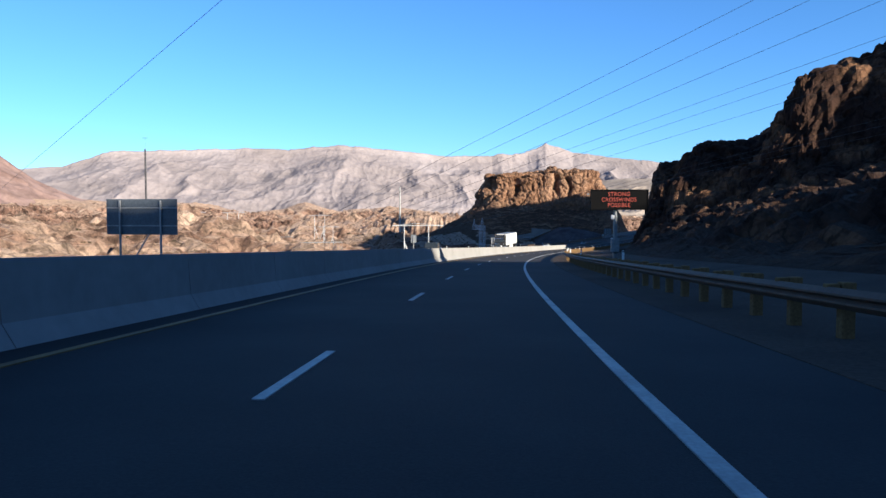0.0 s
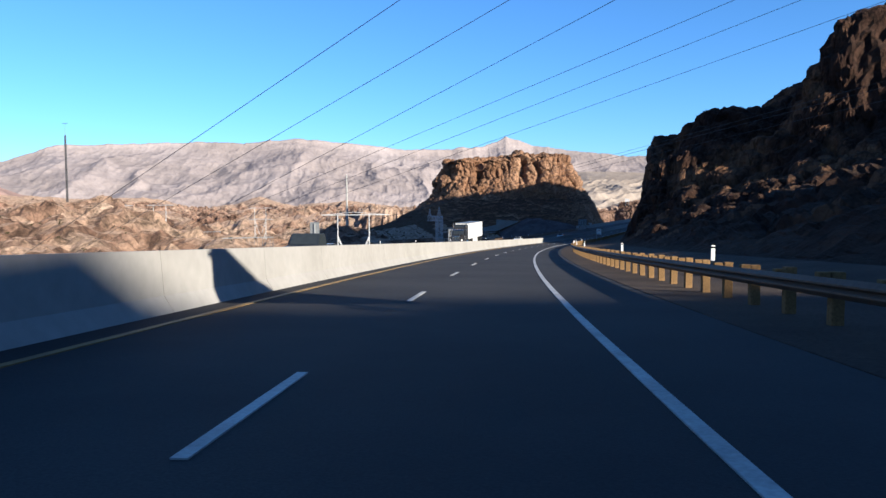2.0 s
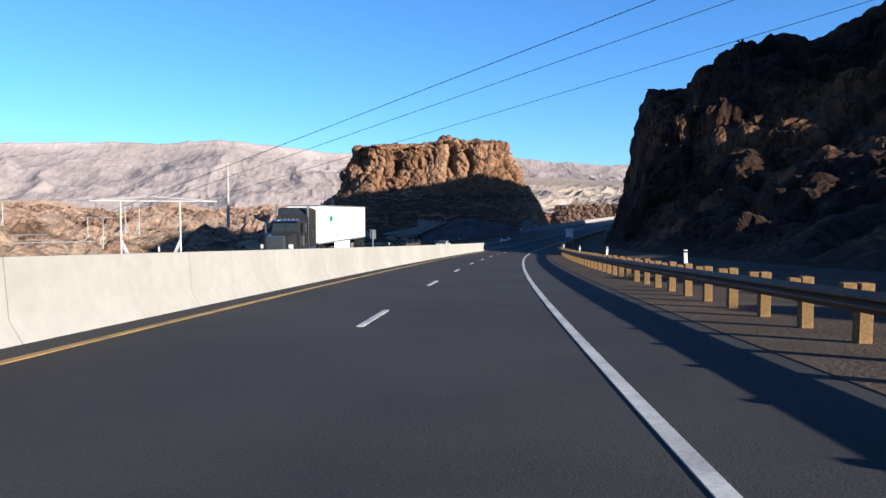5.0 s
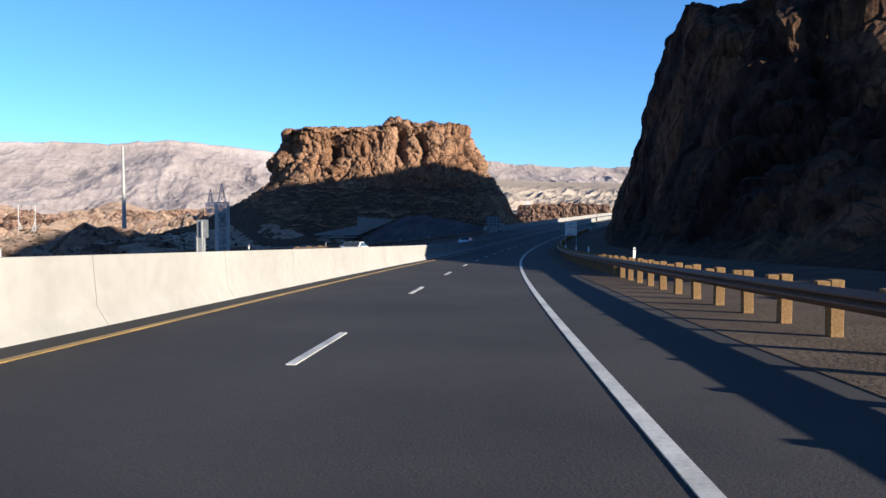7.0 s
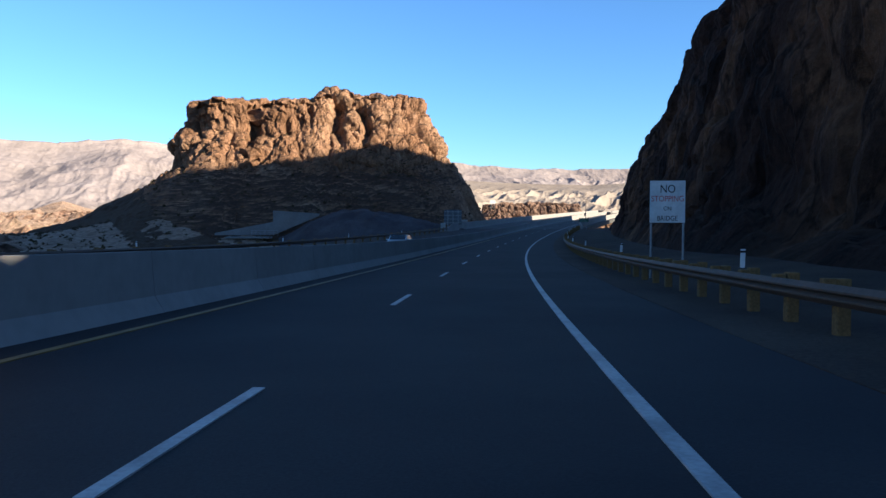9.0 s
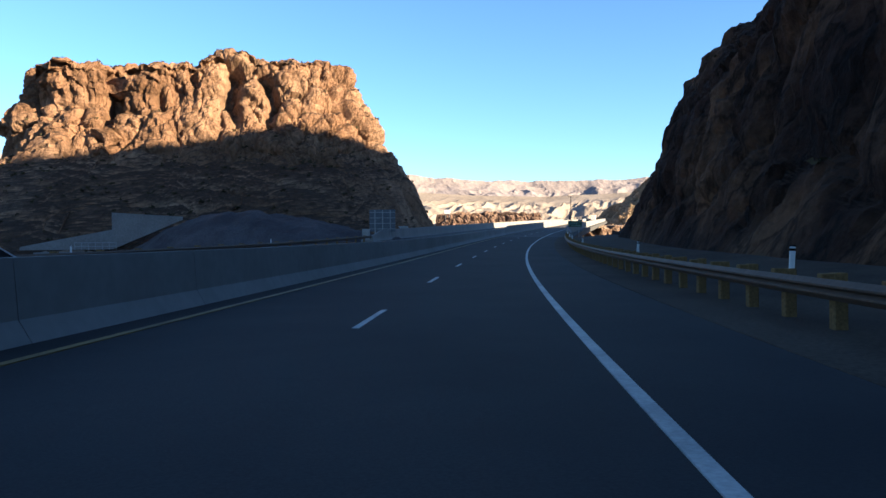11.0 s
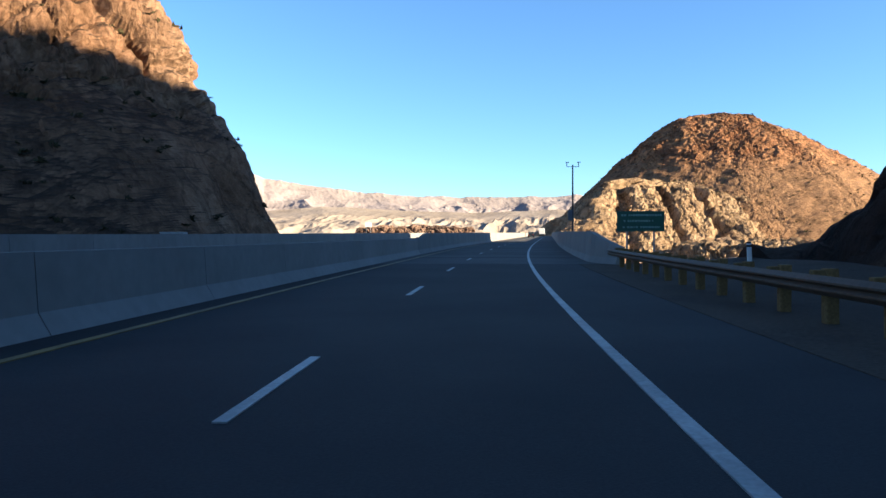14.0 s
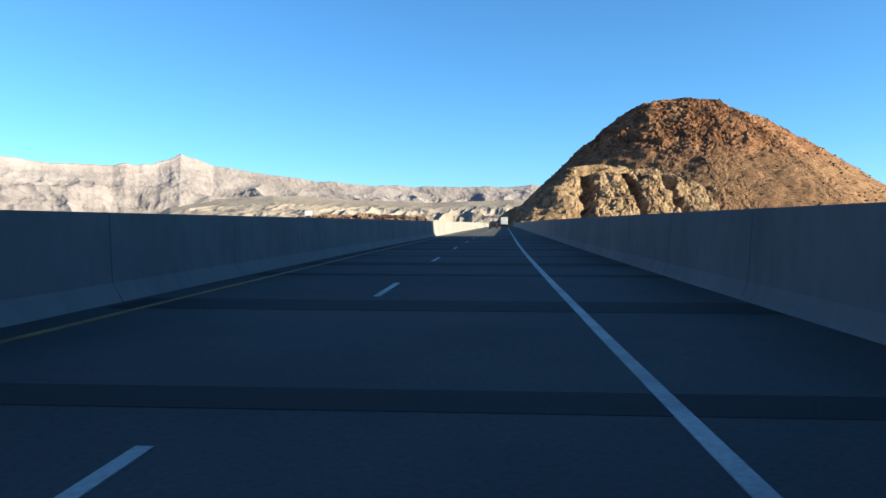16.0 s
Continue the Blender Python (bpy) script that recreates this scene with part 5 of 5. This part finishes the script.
def car(paint, label, pickup=False):
    ob = tagged(new("pickup_truck" if pickup else "car"), label, "car")
    if pickup:
        prof = [(-2.75, 0.45), (-2.78, 1.1), (-0.6, 1.12), (-0.45, 1.8), (0.75, 1.84), (1.35, 1.18), (2.6, 1.05), (2.75, 0.75), (2.7, 0.4)]
        w, axles, r, glass = 1.9, (-1.7, 1.75), 0.4, [(-0.4, 1.18), (-0.3, 1.72), (0.72, 1.76), (1.22, 1.18)]
    else:
        prof = [(-2.25, 0.4), (-2.3, 0.95), (-1.7, 1.05), (-0.95, 1.42), (0.35, 1.47), (1.15, 1.0), (2.15, 0.82), (2.3, 0.6), (2.25, 0.35)]
        w, axles, r, glass = 1.78, (-1.35, 1.4), 0.33, [(-1.5, 1.05), (-0.9, 1.36), (0.3, 1.4), (0.98, 1.03)]
    part("body", body_from(prof, w, 0.16), paint, ob)
    g = [(y, z) for y, z in glass]
    bm = B()
    for sgn in (-1, 1):
        ztop = max(z for _, z in prof)
        v = [bm.verts.new((sgn * (w / 2 * (1 - 0.16 * max(0, z - 0.9) / (ztop - 0.9)) + 0.004), y, z)) for y, z in g]
        f = bm.faces.new(v)
        e = bmesh.ops.extrude_face_region(bm, geom=[f])
        bmesh.ops.translate(bm, verts=[q for q in e["geom"] if isinstance(q, bmesh.types.BMVert)], vec=(sgn * 0.02, 0, 0))
    part("side_window", bm, GLASS, ob)
    a, b = (prof[4], prof[5])
    for nm, p, q, out in (("windscreen", a, b, 0.03), ("rear_window", prof[3], prof[2], -0.03)):
        bm = B()
        mid = ((p[0] + q[0]) / 2, (p[1] + q[1]) / 2)
        ln = math.hypot(p[0] - q[0], p[1] - q[1]) * 0.86
        ang = math.degrees(math.atan2(q[1] - p[1], q[0] - p[0]))
        box(bm, (w * 0.78, ln, 0.02), (0, mid[0] + out * 0.6, mid[1] + 0.025), (ang, 0, 0), bevel=0.006)
        part(nm, bm, GLASS, ob)
    for y in axles:
        for sgn in (-1, 1):
            wheel(ob, sgn * (w / 2 - 0.1), y, r)
    for sgn in (-1, 1):
        bm = B()
        box(bm, (0.34, 0.08, 0.16), (sgn * w * 0.36, prof[-2][0] - 0.03, 0.68), bevel=0.03)
        part("headlight", bm, WHITE, ob, "clear headlight")
        bm = B()
        box(bm, (0.22, 0.08, 0.2), (sgn * w * 0.4, prof[1][0] + 0.02, 0.82), bevel=0.03)
        part("tail_light", bm, RED_PAINT, ob, "red tail light")
        bm = B()
        box(bm, (0.2, 0.1, 0.13), (sgn * (w / 2 + 0.08), 0.75, 1.05), bevel=0.03)
        part("mirror", bm, paint, ob)
    bm = B()
    box(bm, (w * 0.96, 0.16, 0.22), (0, prof[-1][0] - 0.0, 0.48), bevel=0.04)
    part("front_bumper", bm, paint, ob)
    bm = B()
    box(bm, (w * 0.96, 0.16, 0.22), (0, prof[0][0] + 0.0, 0.5), bevel=0.04)
    part("rear_bumper", bm, paint, ob)
    return ob


CAR_DARK = gloss("dark_car_paint", (0.02, 0.026, 0.036), 0.2, 0.2)
CAR_WHITE = gloss("white_car_paint", (0.420, 0.434, 0.441), 0.25)
TRUCK_GREY = gloss("charcoal_truck_paint", (0.045, 0.045, 0.05), 0.2, 0.55)
TRAILER_WHITE = gloss("white_trailer_panel", (0.518, 0.518, 0.511), 0.45)

car(CAR_DARK, "dark pickup truck driving on the far carriageway", True).matrix_basis = along(92, -11.6, 0.0, 180)
car(CAR_WHITE, "white sedan driving on the far carriageway").matrix_basis = along(246, -13.8, 0.0, 180)
car(CAR_WHITE, "silver sedan far ahead on the far carriageway").matrix_basis = along(300, -10.2, 0.0, 180)
car(CAR_DARK, "dark pickup truck far ahead in the same carriageway", True).matrix_basis = along(600, -2.2, 0.004)


def semi_truck():
    """A conventional tractor with sleeper and box trailer, front towards +y."""
    ob = tagged(new("semi_truck"), "charcoal semi truck with chrome stacks and a white box trailer", "truck")
    bm = B()
    box(bm, (2.55, 16.0, 2.85), (0, -11.2, 2.65), bevel=0.03)
    trailer = part("trailer", bm, TRAILER_WHITE, ob, "white box trailer")
    bm = B()
    box(bm, (2.6, 16.05, 0.12), (0, -11.2, 1.2), bevel=0.02)
    part("bottom_rail", bm, GREY_PAINT, trailer)
    bm = B()
    box(bm, (2.6, 16.05, 0.1), (0, -11.2, 4.05), bevel=0.02)
    part("top_rail", bm, GREY_PAINT, trailer)
    for sgn in (-1, 1):
        for k in range(13):
            bm = B()
            box(bm, (0.012, 0.03, 2.65), (sgn * 1.278, -4.2 - 1.2 * k, 2.65))
            part("seam", bm, TRAILER_WHITE, trailer)
        bm = B()
        box(bm, (0.012, 0.95, 0.42), (sgn * 1.285, -6.6, 3.05), bevel=0.004)
        box(bm, (0.012, 0.6, 0.1), (sgn * 1.285, -6.6, 2.72), bevel=0.003)
        part("emblem", bm, EMBLEM, trailer, "small green emblem")
        bm = B()
        box(bm, (0.05, 5.2, 0.85), (sgn * 1.2, -10.5, 0.72), bevel=0.02)
        part("side_skirt", bm, TRAILER_WHITE, trailer)
    bm = B()
    box(bm, (0.9, 21, 0.3), (0, -8.0, 0.85), bevel=0.03)
    part("chassis", bm, BLACK, ob)
    part("sleeper", body_from([(-2.6, 0.9), (-2.6, 3.75), (-1.2, 3.9), (-0.6, 3.2), (-0.6, 0.9)], 2.4), TRUCK_GREY, ob)
    part("cab", body_from([(-0.62, 0.9), (-0.62, 3.0), (0.55, 2.95), (0.95, 2.15), (0.95, 0.9)], 2.2, 0.08), TRUCK_GREY, ob)
    part("hood", body_from([(0.9, 0.75), (0.9, 2.1), (2.7, 1.95), (2.85, 1.85), (2.85, 0.75)], 1.75, 0.06), TRUCK_GREY, ob)
    bm = B()
    box(bm, (1.9, 0.04, 0.78), (0, 0.79, 2.54), (27, 0, 0), bevel=0.015)
    screen = part("windscreen", bm, GLASS, ob)
    bm = B()
    box(bm, (0.05, 0.05, 0.76), (0, 0.81, 2.55), (27, 0, 0), bevel=0.01)
    part("pillar", bm, TRUCK_GREY, screen)
    bm = B()
    box(bm, (2.0, 0.34, 0.03), (0, 0.72, 2.98), (-16, 0, 0), bevel=0.01)
    part("sun_visor", bm, CHROME, ob, "chrome sun visor")
    bm = B()
    box(bm, (1.9, 0.03, 0.5), (0, -0.93, 3.58), (40, 0, 0), bevel=0.01)
    part("roof_window", bm, GLASS, ob)
    bm = B()
    box(bm, (2.46, 0.05, 0.07), (0, -0.6, 1.35), bevel=0.01)
    box(bm, (2.46, 2.0, 0.05), (0, -1.6, 1.02), bevel=0.01)
    part("trim_strip", bm, CHROME, ob, "chrome trim strip")
    bm = B()
    box(bm, (1.35, 0.06, 1.24), (0, 2.86, 1.36), bevel=0.05)
    part("grille_surround", bm, CHROME, ob, "chrome grille surround")
    bm = B()
    box(bm, (1.15, 0.12, 1.1), (0, 2.87, 1.35), bevel=0.03)
    grille = part("grille", bm, CHROME, ob, "chrome grille")
    for k in range(9):
        bm = B()
        box(bm, (0.035, 0.04, 1.0), (-0.48 + 0.12 * k, 2.94, 1.35), bevel=0.006)
        part("grille_bar", bm, CHROME, grille)
    bm = B()
    box(bm, (2.4, 0.25, 0.42), (0, 2.95, 0.55), bevel=0.05)
    part("bumper", bm, CHROME, ob, "chrome bumper")
    for sgn in (-1, 1):
        bm = B()
        rod(bm, (sgn * 1.15, -0.75, 1.0), (sgn * 1.15, -0.75, 4.1), 0.09, seg=14)
        part("exhaust_stack", bm, CHROME, ob, "chrome exhaust stack")
        bm = B()
        rod(bm, (sgn * 1.12, 0.45, 1.9), (sgn * 1.12, 0.45, 1.2), 0.2, seg=16)
        part("air_cleaner", bm, CHROME, ob, "chrome air cleaner")
        bm = B()
        box(bm, (0.03, 0.7, 0.6), (sgn * 1.09, 0.05, 2.5), bevel=0.01)
        part("side_window", bm, GLASS, ob)
        bm = B()
        box(bm, (0.03, 0.42, 0.62), (sgn * 1.205, -1.7, 2.05), bevel=0.03)
        part("sleeper_window", bm, GLASS, ob)
        bm = B()
        rod(bm, (sgn * 1.12, 0.62, 2.1), (sgn * 1.45, 0.75, 2.1), 0.03)
        rod(bm, (sgn * 1.12, 0.62, 2.8), (sgn * 1.45, 0.75, 2.8), 0.03)
        part("mirror_arm", bm, CHROME, ob, "chrome mirror arm")
        bm = B()
        box(bm, (0.12, 0.2, 0.7), (sgn * 1.45, 0.75, 2.45), bevel=0.03)
        part("mirror", bm, CHROME, ob, "chrome mirror")
        bm = B()
        rod(bm, (sgn * 1.0, -1.8, 0.75), (sgn * 1.0, -0.5, 0.75), 0.33, seg=18)
        part("fuel_tank", bm, CHROME, ob, "chrome fuel tank")
        bm = B()
        box(bm, (0.36, 0.14, 0.3), (sgn * 0.95, 2.72, 1.25), bevel=0.05)
        part("headlight", bm, WHITE, ob, "clear headlight")
        part("fender", body_from([(0.95, 0.55), (1.1, 1.15), (1.9, 1.2), (2.6, 1.0), (2.75, 0.6), (2.5, 0.6), (2.3, 0.95), (1.5, 0.95), (1.3, 0.55)], 0.42), TRUCK_GREY, ob).location.x = sgn * 0.98
        for y in (1.9, -3.2, -4.5, -17.2, -18.5):
            wheel(ob, sgn * (1.0 if y > 0 else 0.98), y, 0.52, 0.3 if y > 0 else 0.55)
    for k in range(5):
        bm = B()
        rod(bm, (-0.6 + 0.3 * k, 0.1, 3.0), (-0.6 + 0.3 * k, 0.1, 3.1), 0.06, seg=8)
        part("marker_lamp", bm, YELLOW_LINE, ob, "amber marker lamp")
    return ob


def box_truck():
    """A box truck seen from behind, far ahead."""
    ob = tagged(new("box_truck"), "white box truck far ahead on the bridge", "truck")
    bm = B()
    box(bm, (2.4, 6.4, 2.5), (0, 0, 2.25), bevel=0.04)
    part("cargo_box", bm, TRAILER_WHITE, ob)
    for sgn in (-1, 1):
        bm = B()
        box(bm, (1.12, 0.04, 2.3), (sgn * 0.58, -3.22, 2.25), bevel=0.01)
        part("rear_door", bm, TRAILER_WHITE, ob)
        bm = B()
        box(bm, (0.2, 0.06, 0.14), (sgn * 1.0, -3.24, 0.85), bevel=0.02)
        part("tail_light", bm, RED_PAINT, ob, "red tail light")
        for y in (-1.9, 3.9):
            wheel(ob, sgn * 0.95, y, 0.46, 0.3)
    bm = B()
    box(bm, (1.9, 9.0, 0.22), (0, 1.2, 0.82), bevel=0.02)
    part("chassis", bm, BLACK, ob)
    bm = B()
    box(bm, (2.3, 0.12, 0.16), (0, -3.25, 0.6), bevel=0.02)
    part("rear_bumper", bm, BLACK, ob)
    part("cab", body_from([(3.25, 0.7), (3.25, 2.5), (4.3, 2.45), (4.8, 1.6), (5.6, 1.4), (5.65, 0.7)], 2.1, 0.05), CAR_WHITE, ob)
    return ob


box_truck().matrix_basis = along(680, 0.4, 0.004)

EMBLEM = plain("teal_emblem", (0.02, 0.22, 0.18), 0.5)
semi_truck().matrix_basis = along(178.5, -15.0, 0.0, 180)


# ---- desert scrub ----
def scrub(name, area, count, on, size, mat, seed, label):
    """Low bushes strewn over the ground: each a few twisted leafy clumps, all in one mesh."""
    rnd = random.Random(seed)
    trees = []
    for ob in on:
        me = ob.data
        trees.append(BVHTree.FromPolygons([v.co.copy() for v in me.vertices], [tuple(p.vertices) for p in me.polygons]))
    verts, faces = [], []
    (x0, x1), (y0, y1) = area
    while count > 0:
        count -= 1
        x, y = rnd.uniform(x0, x1), rnd.uniform(y0, y1)
        hits = [h for h in (t.ray_cast(Vector((x, y, 300)), Vector((0, 0, -1))) for t in trees) if h[0]]
        if not hits:
            continue
        hit = max(hits, key=lambda h: h[0].z)
        if hit[1].z < 0.6 and rnd.random() < 0.85:
            continue
        r = size * rnd.uniform(0.4, 1.2)
        for k in range(7):
            c = hit[0] + Vector((rnd.uniform(-0.6, 0.6), rnd.uniform(-0.6, 0.6), rnd.uniform(0.1, 0.6))) * r
            n = len(verts)
            for _ in range(4):
                verts.append(c + Vector((rnd.gauss(0, 0.34), rnd.gauss(0, 0.34), rnd.gauss(0, 0.26))) * r)
            faces += [(n, n + 1, n + 2), (n, n + 1, n + 3), (n, n + 2, n + 3), (n + 1, n + 2, n + 3)]
    me = bpy.data.meshes.new(name)
    me.from_pydata([tuple(v) for v in verts], [], faces)
    me.materials.append(mat)
    return tagged(new(name, me), label, "scrub", kind="stuff")


SCRUB = grained("dry_scrub", [(0.35, (0.030, 0.027, 0.013)), (0.65, (0.066, 0.054, 0.027))], 0.6, 6, 0, 0, 0.95, dirt=0.4)
GROUND = bpy.data.objects["ground"]
scrub("desert_scrub", ((-60, 125), (385, 470)), 2200, [GROUND, butte], 0.55, SCRUB, 5, "dry olive-brown desert scrub on the scree slope")
scrub("cliff_scrub", ((40, 190), (60, 400)), 1500, [bpy.data.objects["rock_cliff"]], 0.6, SCRUB, 6, "dry olive-brown desert scrub on the rock cliff")
scrub("hill_scrub", ((480, 900), (780, 1150)), 1600, [hill, crag], 1.6, SCRUB, 7, "dry olive-brown scrub dotted over the hill")
scrub("shelf_scrub", ((-500, 20), (200, 900)), 3000, [GROUND], 0.9, SCRUB, 8, "dry olive-brown scrub on the desert floor")
